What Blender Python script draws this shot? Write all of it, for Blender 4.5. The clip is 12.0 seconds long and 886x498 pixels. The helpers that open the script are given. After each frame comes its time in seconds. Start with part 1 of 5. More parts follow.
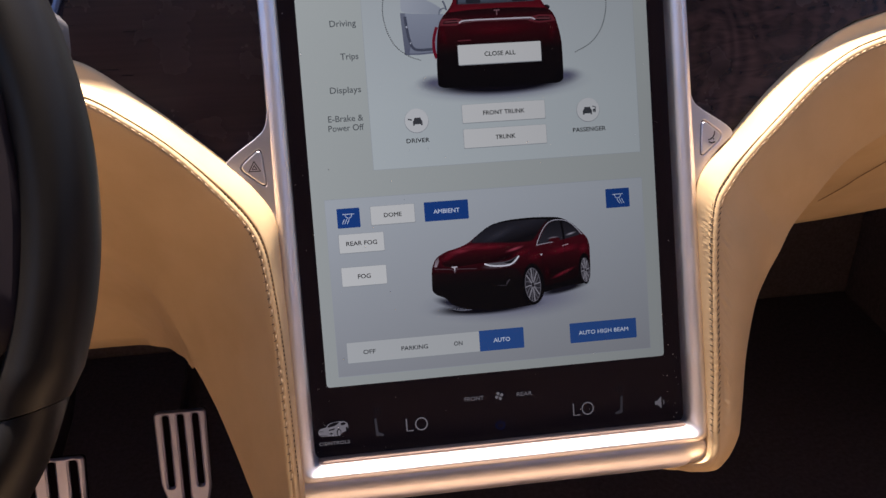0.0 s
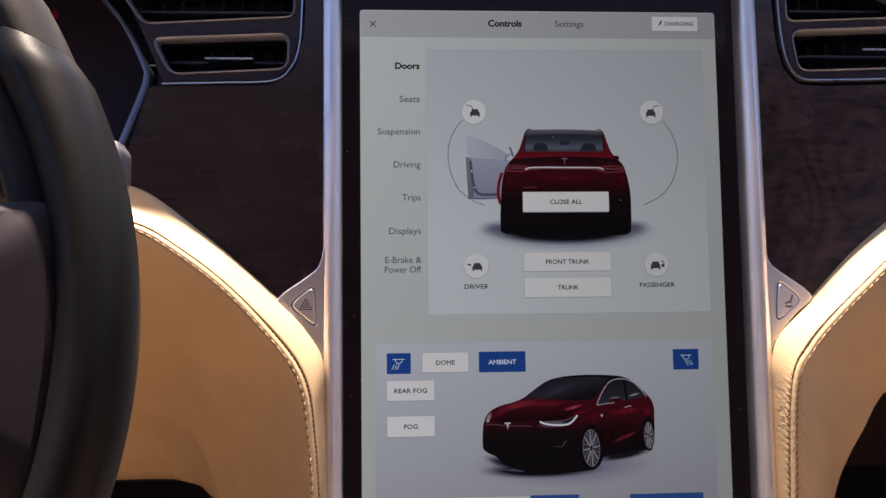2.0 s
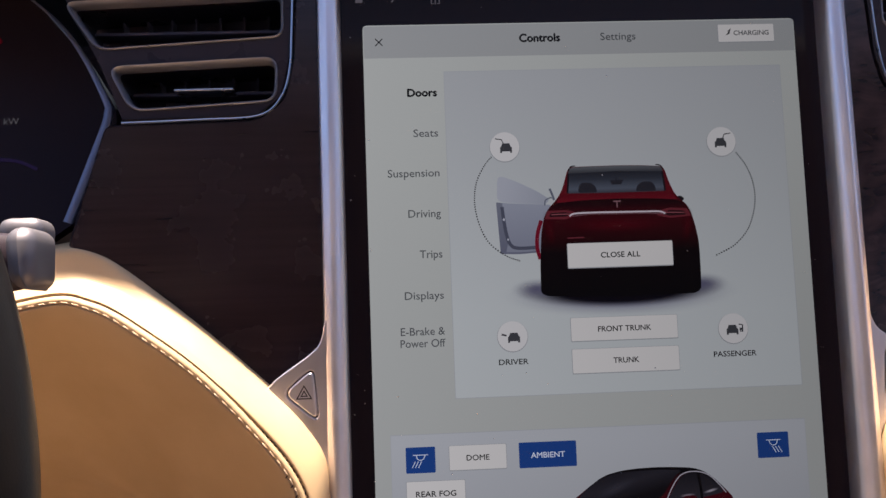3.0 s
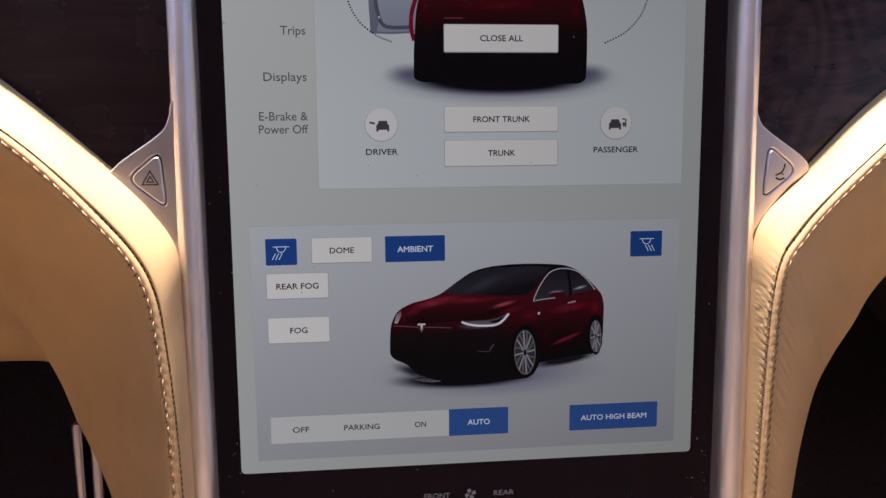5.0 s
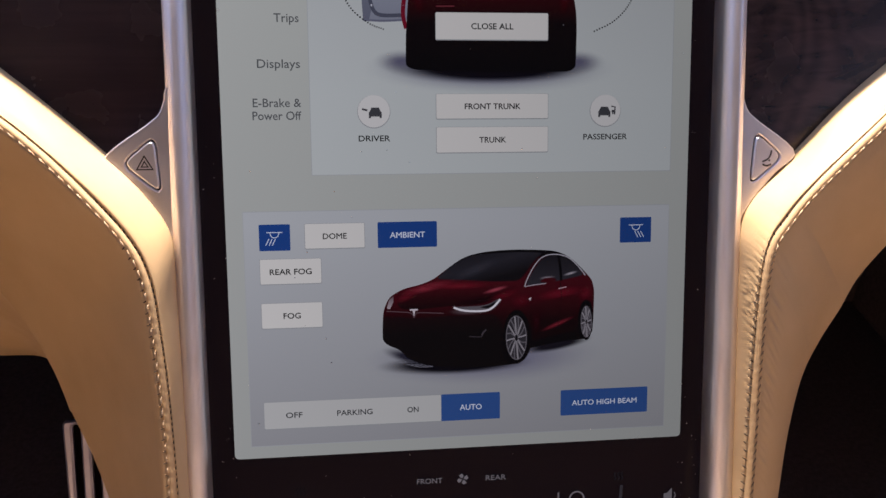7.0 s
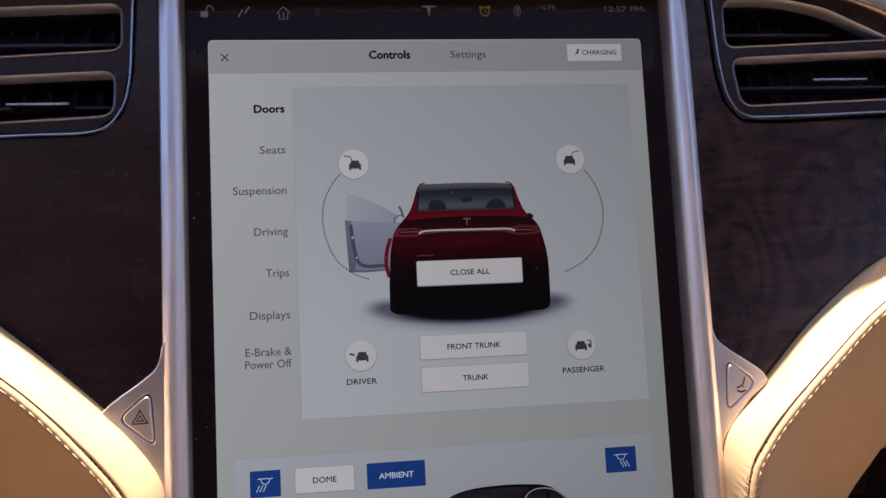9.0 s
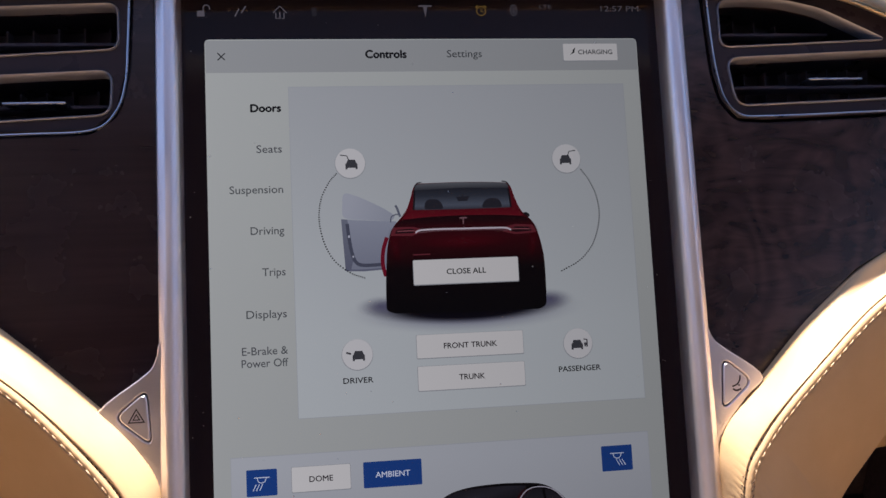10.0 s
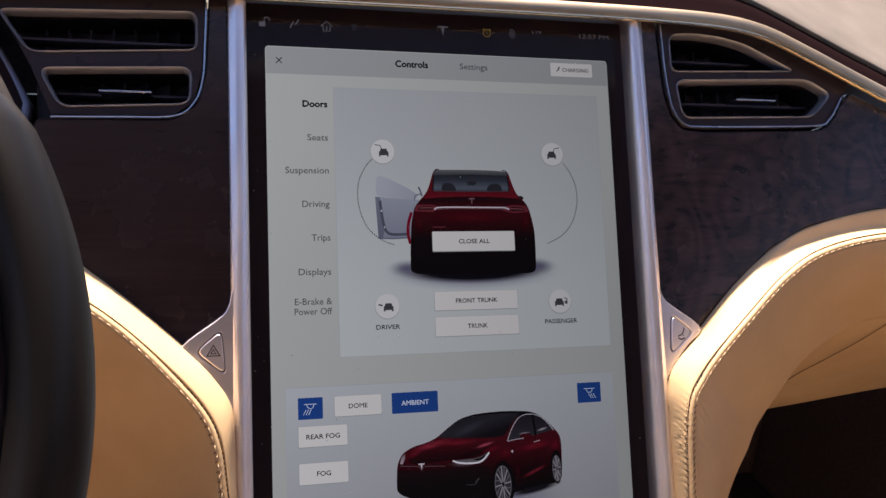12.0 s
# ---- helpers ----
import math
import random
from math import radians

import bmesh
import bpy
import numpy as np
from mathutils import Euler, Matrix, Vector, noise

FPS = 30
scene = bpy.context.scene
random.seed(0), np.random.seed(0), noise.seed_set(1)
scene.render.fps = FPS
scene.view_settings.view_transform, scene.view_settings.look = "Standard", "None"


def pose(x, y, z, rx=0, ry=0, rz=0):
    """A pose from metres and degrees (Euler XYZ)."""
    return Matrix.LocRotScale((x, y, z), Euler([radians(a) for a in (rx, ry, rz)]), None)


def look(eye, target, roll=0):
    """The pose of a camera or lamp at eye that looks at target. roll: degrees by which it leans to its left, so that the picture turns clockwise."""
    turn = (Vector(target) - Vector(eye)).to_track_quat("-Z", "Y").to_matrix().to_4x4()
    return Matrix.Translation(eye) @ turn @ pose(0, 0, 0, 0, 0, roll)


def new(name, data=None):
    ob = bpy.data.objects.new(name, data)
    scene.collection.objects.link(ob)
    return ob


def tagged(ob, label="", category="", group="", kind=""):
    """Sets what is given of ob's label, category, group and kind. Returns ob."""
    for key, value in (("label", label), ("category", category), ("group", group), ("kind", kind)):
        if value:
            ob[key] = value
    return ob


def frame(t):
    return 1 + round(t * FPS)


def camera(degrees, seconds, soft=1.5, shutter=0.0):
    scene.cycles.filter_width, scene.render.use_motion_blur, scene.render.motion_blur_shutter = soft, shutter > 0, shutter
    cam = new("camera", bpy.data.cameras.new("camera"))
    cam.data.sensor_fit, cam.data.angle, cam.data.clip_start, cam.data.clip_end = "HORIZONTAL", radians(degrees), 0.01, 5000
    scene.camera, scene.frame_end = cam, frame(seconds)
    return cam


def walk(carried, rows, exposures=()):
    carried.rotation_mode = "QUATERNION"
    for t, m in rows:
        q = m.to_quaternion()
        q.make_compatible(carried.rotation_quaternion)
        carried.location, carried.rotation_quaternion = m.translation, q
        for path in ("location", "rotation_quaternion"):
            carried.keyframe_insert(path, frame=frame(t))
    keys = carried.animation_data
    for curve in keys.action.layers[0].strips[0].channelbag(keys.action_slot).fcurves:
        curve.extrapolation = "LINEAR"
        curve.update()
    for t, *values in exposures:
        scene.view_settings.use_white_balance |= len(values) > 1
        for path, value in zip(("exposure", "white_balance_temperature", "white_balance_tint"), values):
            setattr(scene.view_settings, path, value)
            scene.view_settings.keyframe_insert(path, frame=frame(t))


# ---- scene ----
cam = camera(55.5, 12.0)
PATH = [
    (0, (-0.0828, -0.4526, 0.8245), (0.1293, 1.276, -0.1587), -1.14),
    (0.5, (-0.0826, -0.4515, 0.8288), (0.1271, 1.2956, -0.1219), -0.42),
    (1, (-0.0817, -0.44, 0.8244), (0.102, 1.3576, -0.0328), 0.58),
    (1.5, (-0.0829, -0.4324, 0.8226), (0.0607, 1.4039, 0.0432), 1.06),
    (2, (-0.0858, -0.4272, 0.8216), (0.0291, 1.4444, 0.1259), 0.79),
    (2.5, (-0.0913, -0.4037, 0.826), (-0.0252, 1.4841, 0.1686), -0.14),
    (2.7, (-0.0936, -0.3602, 0.8184), (-0.0202, 1.5232, 0.1495), -0.49),
    (4.3, (-0.0556, -0.3007, 0.821), (0.1676, 1.5053, -0.0088), 1.53),
    (4.5, (-0.0556, -0.3021, 0.8145), (0.1619, 1.4757, -0.0756), 1.71),
    (5, (-0.0539, -0.3169, 0.7989), (0.1654, 1.3494, -0.2854), 2.74),
    (5.5, (-0.0578, -0.3215, 0.7926), (0.2184, 1.2727, -0.3831), 4.58),
    (6, (-0.0592, -0.3234, 0.7897), (0.2219, 1.2719, -0.3832), 4.63),
    (6.5, (-0.0587, -0.325, 0.7914), (0.2068, 1.2995, -0.3446), 4.06),
    (7, (-0.0552, -0.3258, 0.792), (0.1867, 1.35, -0.2723), 3.00),
    (7.5, (-0.0515, -0.3259, 0.7918), (0.1737, 1.435, -0.1293), 2.63),
    (7.7, (-0.0553, -0.3257, 0.7999), (0.1764, 1.4659, -0.0583), 2.79),
    (9.3, (-0.0475, -0.3328, 0.8198), (0.202, 1.5413, 0.1674), 0.16),
    (9.5, (-0.0471, -0.3328, 0.8185), (0.1987, 1.542, 0.1668), 0.08),
    (10, (-0.0487, -0.3331, 0.8188), (0.2108, 1.5383, 0.1625), 0.56),
    (10.5, (-0.0511, -0.3333, 0.8152), (0.218, 1.5359, 0.1567), 1.33),
    (11, (-0.0584, -0.3418, 0.8083), (0.2358, 1.5104, 0.1136), 2.74),
    (11.5, (-0.1001, -0.3788, 0.8165), (0.2471, 1.4488, 0.0822), 4.41),
    (12, (-0.1257, -0.417, 0.8277), (0.3648, 1.4184, 0.2026), 4.05),
]
STOPS = 2.15
EXPOSURES = [(0.0, STOPS + 0.05, 6350, 16), (0.5, STOPS + 0.08, 6450, 18), (2.0, STOPS + 0.07, 6550, 19), (2.5, STOPS + 0.02, 6600, 19), (5.0, STOPS, 6650, 19), (7.5, STOPS, 6620, 19), (9.5, STOPS, 6510, 20), (11.0, STOPS, 6530, 20), (12.0, STOPS - 0.02, 6580, 19)]
# The dashboard is drawn in its own frame (x across, y away from the driver, z up along the screen);
# DASH leans that frame back and lifts it to its height above the cabin floor.
K = 0.9545
LEAN_BACK = 25.0
DASH = Matrix.Translation((0, 0, 0.60)) @ Matrix.Rotation(radians(-LEAN_BACK), 4, "X")
walk(cam, [(t, look(eye, target, roll)) for t, eye, target, roll in PATH], EXPOSURES)

# ---- light ----
world = bpy.data.worlds.new("sky")
scene.world = world
world.use_nodes = True
wn, wl = world.node_tree.nodes, world.node_tree.links
sky = wn.new("ShaderNodeTexSky")
sky.sky_type, sky.sun_disc = "NISHITA", False
SUN_WAY = DASH.to_3x3() @ Vector((0.04, 0.022, -1.0)).normalized()
sky.sun_elevation = math.asin(-SUN_WAY.z)
sky.sun_rotation = math.atan2(-SUN_WAY.x, -SUN_WAY.y)
wl.new(sky.outputs[0], wn["Background"].inputs[0])
wn["Background"].inputs[1].default_value = 0.055
sun = new("sun", bpy.data.lights.new("sun", "SUN"))
sun.data.energy, sun.data.angle, sun.data.color = 5.0, radians(1.2), (1.0, 0.86, 0.66)
sun.matrix_world = Matrix.Translation((0, 0, 3)) @ SUN_WAY.to_track_quat("-Z", "Y").to_matrix().to_4x4()


# ---- materials ----
def lin(r, g, b):
    return tuple(((c / 255 + 0.055) / 1.055) ** 2.4 if c > 10 else c / 255 / 12.92 for c in (r, g, b))


def material(name, colour, rough=0.5, metal=0.0, coat=0.0, specular=0.5):
    m = bpy.data.materials.new(name)
    m.use_nodes = True
    b = m.node_tree.nodes["Principled BSDF"]
    b.inputs["Base Color"].default_value = (*colour, 1)
    b.inputs["Roughness"].default_value = rough
    b.inputs["Metallic"].default_value = metal
    b.inputs["Coat Weight"].default_value = coat
    b.inputs["Coat Roughness"].default_value = 0.06
    b.inputs["Specular IOR Level"].default_value = specular
    return m


def nodes_of(m):
    return m.node_tree.nodes, m.node_tree.links, m.node_tree.nodes["Principled BSDF"]


def noise_node(n, l, scale, detail=3.0, stretch=None, rough=0.55):
    tc, tex = n.new("ShaderNodeTexCoord"), n.new("ShaderNodeTexNoise")
    tex.inputs["Scale"].default_value, tex.inputs["Detail"].default_value = scale, detail
    tex.inputs["Roughness"].default_value = rough
    if stretch:
        mp = n.new("ShaderNodeMapping")
        mp.inputs["Scale"].default_value = stretch
        l.new(tc.outputs["Object"], mp.inputs[0])
        l.new(mp.outputs[0], tex.inputs["Vector"])
    else:
        l.new(tc.outputs["Object"], tex.inputs["Vector"])
    return tex


def vary(m, dark, light, scale, stretch=None, lo=0.3, hi=0.7, detail=4.0):
    """Colour that wanders between two tones."""
    n, l, b = nodes_of(m)
    tex, ramp = noise_node(n, l, scale, detail, stretch), n.new("ShaderNodeValToRGB")
    ramp.color_ramp.elements[0].position, ramp.color_ramp.elements[1].position = lo, hi
    ramp.color_ramp.elements[0].color, ramp.color_ramp.elements[1].color = (*dark, 1), (*light, 1)
    l.new(tex.outputs["Fac"], ramp.inputs[0])
    l.new(ramp.outputs[0], b.inputs["Base Color"])
    return m


def bumped(m, scale, strength, distance=0.0004, stretch=None, cells=False):
    n, l, b = nodes_of(m)
    bump = n.new("ShaderNodeBump")
    bump.inputs["Strength"].default_value, bump.inputs["Distance"].default_value = strength, distance
    if cells:
        tc, tex = n.new("ShaderNodeTexCoord"), n.new("ShaderNodeTexVoronoi")
        tex.inputs["Scale"].default_value = scale
        l.new(tc.outputs["Object"], tex.inputs["Vector"])
        l.new(tex.outputs["Distance"], bump.inputs["Height"])
    else:
        l.new(noise_node(n, l, scale, 4.0, stretch).outputs["Fac"], bump.inputs["Height"])
    l.new(bump.outputs[0], b.inputs["Normal"])
    return m


def rough_vary(m, scale, lo, hi, stretch=None):
    n, l, b = nodes_of(m)
    tex, mr = noise_node(n, l, scale, 4.0, stretch), n.new("ShaderNodeMapRange")
    mr.inputs["From Min"].default_value, mr.inputs["From Max"].default_value = 0.3, 0.7
    mr.inputs["To Min"].default_value, mr.inputs["To Max"].default_value = lo, hi
    l.new(tex.outputs["Fac"], mr.inputs["Value"])
    l.new(mr.outputs[0], b.inputs["Roughness"])
    return m


LEATHER = bumped(vary(material("cream_leather", (0.6, 0.425, 0.265), 0.5, specular=0.35), (0.505, 0.360, 0.207), (0.578, 0.420, 0.252), 22), 900, 0.06, 0.0003, cells=True)
# Black vent plastic, lifted to grey: the glare over it is in the colour.
rough_vary(LEATHER, 40, 0.42, 0.6)
THREAD = bumped(vary(material("cream_thread", (0.6, 0.45, 0.3), 0.75), (0.5, 0.37, 0.24), (0.68, 0.52, 0.36), 400), 2500, 0.5)
# Stitch holes and thread in shade, that shade put into the brown.
SHADED_STITCH = vary(material("shaded_stitch", (0.07, 0.045, 0.028), 0.8), (0.05, 0.03, 0.018), (0.10, 0.065, 0.04), 400)
METAL = rough_vary(material("satin_aluminium", (0.82, 0.78, 0.83), 0.42, 1.0), 60, 0.38, 0.48)
CHROME = rough_vary(material("bright_chrome", (0.42, 0.47, 0.56), 0.3, 1.0), 80, 0.26, 0.36)
BEZEL = rough_vary(material("satin_silver", (0.25, 0.26, 0.31), 0.45, 0.55), 80, 0.4, 0.5)
BRUSHED = bumped(rough_vary(material("brushed_steel", (0.58, 0.58, 0.76), 0.42, 1.0), 300, 0.36, 0.48, (1, 1, 0.05)), 900, 0.15, 0.0002, (1, 1, 0.03))
# The brown reflected in the frame's lower wall is put into this metal's colour.
LEDGE_REFLECTION = bumped(rough_vary(material("brown_reflection_metal", (0.42, 0.31, 0.28), 0.5, 0.7), 60, 0.42, 0.55), 900, 0.2, 0.0003, (0.03, 1, 1))
GOLD = rough_vary(material("champagne_trim", (0.55, 0.435, 0.30), 0.44, 1.0), 30, 0.40, 0.48)
BLACK = rough_vary(bumped(material("black_plastic", (0.034, 0.027, 0.035), 0.5, specular=0.25), 700, 0.2), 60, 0.38, 0.55)
VENT_GLARE = rough_vary(material("glare_lifted_plastic", (0.13, 0.10, 0.12), 0.6, specular=0.2), 60, 0.5, 0.65)
DEEPBLACK = rough_vary(material("matt_black", (0.008, 0.0045, 0.0055), 0.8, specular=0.0), 60, 0.6, 0.8)
GLOSSBLACK = rough_vary(material("piano_black", (0.033, 0.025, 0.032), 0.3, specular=0.2), 50, 0.25, 0.36)
# Rim and smoother grip leather, with sky light and shade put into their tones.
SKYLIT_LEATHER = rough_vary(bumped(vary(material("skylit_black_leather", (0.01, 0.01, 0.01), 0.45, specular=0.17), (0.026, 0.0232, 0.0228), (0.034, 0.0305, 0.0298), 30), 1500, 0.07, 0.0002, cells=True), 25, 0.4, 0.52)
SHADED_LEATHER = rough_vary(bumped(vary(material("smooth_shaded_leather", (0.01, 0.01, 0.01), 0.42, specular=0.2), (0.0078, 0.0071, 0.0076), (0.0110, 0.0100, 0.0106), 30), 1500, 0.07, 0.0002, cells=True), 25, 0.36, 0.46)
SPOKE = rough_vary(bumped(material("grey_soft_plastic", (0.021, 0.0165, 0.0225), 0.5, specular=0.17), 900, 0.08), 40, 0.42, 0.58)
CARPET = bumped(vary(material("black_carpet", (0.07, 0.06, 0.065), 0.95, specular=0.1), (0.064, 0.053, 0.066), (0.098, 0.082, 0.099), 160), 600, 0.8, 0.002)
HEADLINER = bumped(vary(material("headliner_cloth", (0.20, 0.20, 0.22), 0.95, specular=0.1), (0.18, 0.18, 0.20), (0.22, 0.22, 0.24), 120), 700, 0.4, 0.001)
DOORSKIN = bumped(vary(material("beige_door_leather", (0.36, 0.32, 0.31), 0.6), (0.33, 0.29, 0.28), (0.39, 0.345, 0.335), 20), 800, 0.4, 0.0005, cells=True)


SEATSKIN = bumped(vary(material("beige_leather", (0.44, 0.32, 0.22), 0.6), (0.41, 0.295, 0.20), (0.475, 0.35, 0.245), 20), 800, 0.4, 0.0005, cells=True)
BLACKCLOTH = bumped(vary(material("black_cloth", (0.05, 0.045, 0.045), 0.95, specular=0.1), (0.085, 0.078, 0.078), (0.115, 0.105, 0.105), 120), 700, 0.4, 0.001)
TOPSKIN = bumped(vary(material("grey_top_leather", (0.125, 0.112, 0.102), 0.6, specular=0.25), (0.105, 0.093, 0.084), (0.145, 0.131, 0.120), 25, detail=6), 500, 0.22, 0.0004)


def wood_material(name, figure):
    """Dark stained veneer under varnish, with straight or figured grain."""
    m = material(name, (0.03, 0.018, 0.017), 0.24, specular=0.45)
    n, l, b = nodes_of(m)
    tc, mp = n.new("ShaderNodeTexCoord"), n.new("ShaderNodeMapping")
    mp.inputs["Scale"].default_value = (6, 6, 150) if not figure else (14, 14, 40)
    mp.inputs["Rotation"].default_value = (0, 0, 0) if not figure else (0, radians(-14), 0)
    l.new(tc.outputs["Object"], mp.inputs[0])
    fibre = n.new("ShaderNodeTexNoise")
    fibre.inputs["Scale"].default_value, fibre.inputs["Detail"].default_value = 2.0, 5.0
    fibre.inputs["Distortion"].default_value = 0.3 if not figure else 2.6
    l.new(mp.outputs[0], fibre.inputs["Vector"])
    broad = noise_node(n, l, 14 if not figure else 9, 3.0, (0.6, 0.6, 2.2))
    add = n.new("ShaderNodeMath")
    add.operation = "MULTIPLY_ADD"
    add.inputs[1].default_value = 0.6
    l.new(fibre.outputs["Fac"], add.inputs[0])
    half = n.new("ShaderNodeMath")
    half.operation = "MULTIPLY"
    half.inputs[1].default_value = 0.4
    l.new(broad.outputs["Fac"], half.inputs[0])
    l.new(half.outputs[0], add.inputs[2])
    tone = add
    if figure:
        # wavy contour lines of a burr cut
        bend, turns, wave, mixed = noise_node(n, l, 13, 2.0, (1.0, 1.0, 0.55)), n.new("ShaderNodeMath"), n.new("ShaderNodeMath"), n.new("ShaderNodeMath")
        turns.operation, wave.operation, mixed.operation = "MULTIPLY", "SINE", "MULTIPLY_ADD"
        turns.inputs[1].default_value, mixed.inputs[1].default_value = 95.0, 0.055
        l.new(bend.outputs["Fac"], turns.inputs[0])
        l.new(turns.outputs[0], wave.inputs[0])
        l.new(wave.outputs[0], mixed.inputs[0])
        l.new(add.outputs[0], mixed.inputs[2])
        tone = mixed
    ramp = n.new("ShaderNodeValToRGB")
    ramp.color_ramp.elements[0].position, ramp.color_ramp.elements[1].position = 0.39, 0.62
    ramp.color_ramp.elements[0].color = (0.0155, 0.0093, 0.0118, 1)
    ramp.color_ramp.elements[1].color = (0.0280, 0.0172, 0.0208, 1) if not figure else (0.046, 0.0285, 0.0330, 1)
    l.new(tone.outputs[0], ramp.inputs[0])
    l.new(ramp.outputs[0], b.inputs["Base Color"])
    rough_vary(m, 30, 0.22, 0.30)
    return m


WOOD_A, WOOD_B = wood_material("straight_grain_veneer", False), wood_material("figured_veneer", True)

SCREEN_GAIN = 0.65 / 2 ** STOPS


def glow(r, g, b):
    """A display's colour: its white stands cooler than the cabin's light."""
    c = lin(r, g, b)
    return c[0] * 0.99, c[1] * 1.025, c[2] * 1.075


def lit(name, rgb, gain=1.0, rough=0.16):
    """A lit area of a display: black glass that gives off its picture's colour."""
    m = material("lit_" + name, (0.002, 0.002, 0.002), rough, specular=0.07)
    b = m.node_tree.nodes["Principled BSDF"]
    b.inputs["Emission Color"].default_value = (*glow(*rgb), 1)
    # falloff with the viewing angle, put into the emission: brighter on the driver's side
    n, l, b = nodes_of(m)
    tc, axes, mr = n.new("ShaderNodeTexCoord"), n.new("ShaderNodeSeparateXYZ"), n.new("ShaderNodeMapRange")
    l.new(tc.outputs["Object"], axes.inputs[0])
    l.new(axes.outputs["X"], mr.inputs["Value"])
    mr.inputs["From Min"].default_value, mr.inputs["From Max"].default_value = -0.11, 0.11
    mr.inputs["To Min"].default_value, mr.inputs["To Max"].default_value = 1.16 * SCREEN_GAIN * gain, 0.78 * SCREEN_GAIN * gain
    l.new(mr.outputs[0], b.inputs["Emission Strength"])
    return m


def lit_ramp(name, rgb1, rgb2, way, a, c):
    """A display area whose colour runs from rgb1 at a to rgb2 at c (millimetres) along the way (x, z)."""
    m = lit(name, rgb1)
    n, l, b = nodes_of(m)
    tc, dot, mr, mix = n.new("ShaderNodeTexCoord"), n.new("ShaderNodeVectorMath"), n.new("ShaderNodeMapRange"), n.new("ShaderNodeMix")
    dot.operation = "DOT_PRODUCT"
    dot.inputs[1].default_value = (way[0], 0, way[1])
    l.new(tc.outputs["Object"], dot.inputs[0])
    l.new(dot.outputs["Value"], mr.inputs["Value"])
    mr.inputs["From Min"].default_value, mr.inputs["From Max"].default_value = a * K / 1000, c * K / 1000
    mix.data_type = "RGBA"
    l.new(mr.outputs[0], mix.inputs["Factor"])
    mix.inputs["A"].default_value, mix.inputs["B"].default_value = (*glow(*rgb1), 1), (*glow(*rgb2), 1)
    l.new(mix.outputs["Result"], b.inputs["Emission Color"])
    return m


def lit_stops(name, stops, way, a, c):
    """A display area whose colour runs through several stops (0 to 1) between a and c (millimetres) along the way (x, z)."""
    m = lit(name, stops[0][1])
    n, l, b = nodes_of(m)
    tc, dot, mr, ramp = n.new("ShaderNodeTexCoord"), n.new("ShaderNodeVectorMath"), n.new("ShaderNodeMapRange"), n.new("ShaderNodeValToRGB")
    dot.operation = "DOT_PRODUCT"
    dot.inputs[1].default_value = (way[0], 0, way[1])
    l.new(tc.outputs["Object"], dot.inputs[0])
    l.new(dot.outputs["Value"], mr.inputs["Value"])
    mr.inputs["From Min"].default_value, mr.inputs["From Max"].default_value = a * K / 1000, c * K / 1000
    while len(ramp.color_ramp.elements) < len(stops):
        ramp.color_ramp.elements.new(1.0)
    for e, (at, rgb) in zip(ramp.color_ramp.elements, stops):
        e.position, e.color = at, (*glow(*rgb), 1)
    l.new(mr.outputs[0], ramp.inputs[0])
    l.new(ramp.outputs[0], b.inputs["Emission Color"])
    return m


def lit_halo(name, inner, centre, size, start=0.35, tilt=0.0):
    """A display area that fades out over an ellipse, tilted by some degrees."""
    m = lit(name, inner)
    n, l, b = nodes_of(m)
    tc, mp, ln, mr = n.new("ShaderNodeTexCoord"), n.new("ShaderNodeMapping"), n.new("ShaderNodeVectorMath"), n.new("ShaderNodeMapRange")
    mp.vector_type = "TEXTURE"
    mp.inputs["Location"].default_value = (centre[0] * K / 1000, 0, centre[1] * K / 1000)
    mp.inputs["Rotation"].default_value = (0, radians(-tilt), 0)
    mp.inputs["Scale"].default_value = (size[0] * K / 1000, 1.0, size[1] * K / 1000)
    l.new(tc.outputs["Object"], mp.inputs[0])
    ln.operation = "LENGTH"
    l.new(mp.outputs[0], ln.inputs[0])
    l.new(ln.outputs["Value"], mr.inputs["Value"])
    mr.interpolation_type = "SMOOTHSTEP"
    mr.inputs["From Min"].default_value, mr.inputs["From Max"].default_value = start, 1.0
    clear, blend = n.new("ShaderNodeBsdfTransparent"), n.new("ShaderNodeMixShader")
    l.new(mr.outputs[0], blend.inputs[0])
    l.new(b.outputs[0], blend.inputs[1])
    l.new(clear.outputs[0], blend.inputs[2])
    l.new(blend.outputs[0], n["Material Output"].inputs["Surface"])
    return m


# ---- building helpers ----
ORIGIN = {}


def thing(name, origin, label, category, group="", kind=""):
    """An empty at the base of a thing, in the dashboard's frame."""
    ob = new(name)
    ob.empty_display_size = 0.02
    ob.matrix_world = DASH @ Matrix.Translation(Vector(origin) * K)
    ORIGIN[ob] = Vector(origin)
    return tagged(ob, label, category, group, kind)


def part(name, bm, mat, parent=None, label="", smooth=True, sharp=35):
    """Links a bmesh, drawn in the dashboard's frame, as one mesh under its parent."""
    base = ORIGIN.get(parent, Vector((0, 0, 0)))
    for v in bm.verts:
        v.co = (v.co - base) * K
    if smooth:
        for f in bm.faces:
            f.smooth = True
        for e in bm.edges:
            if len(e.link_faces) == 2 and e.calc_face_angle(0) > radians(sharp):
                e.smooth = False
    me = bpy.data.meshes.new(name)
    bm.to_mesh(me)
    bm.free()
    me.materials.append(mat)
    ob = new(name, me)
    if parent:
        ob.parent = parent
        ORIGIN[ob] = base
    else:
        ob.matrix_world = DASH
        ORIGIN[ob] = Vector((0, 0, 0))
    return tagged(ob, label)


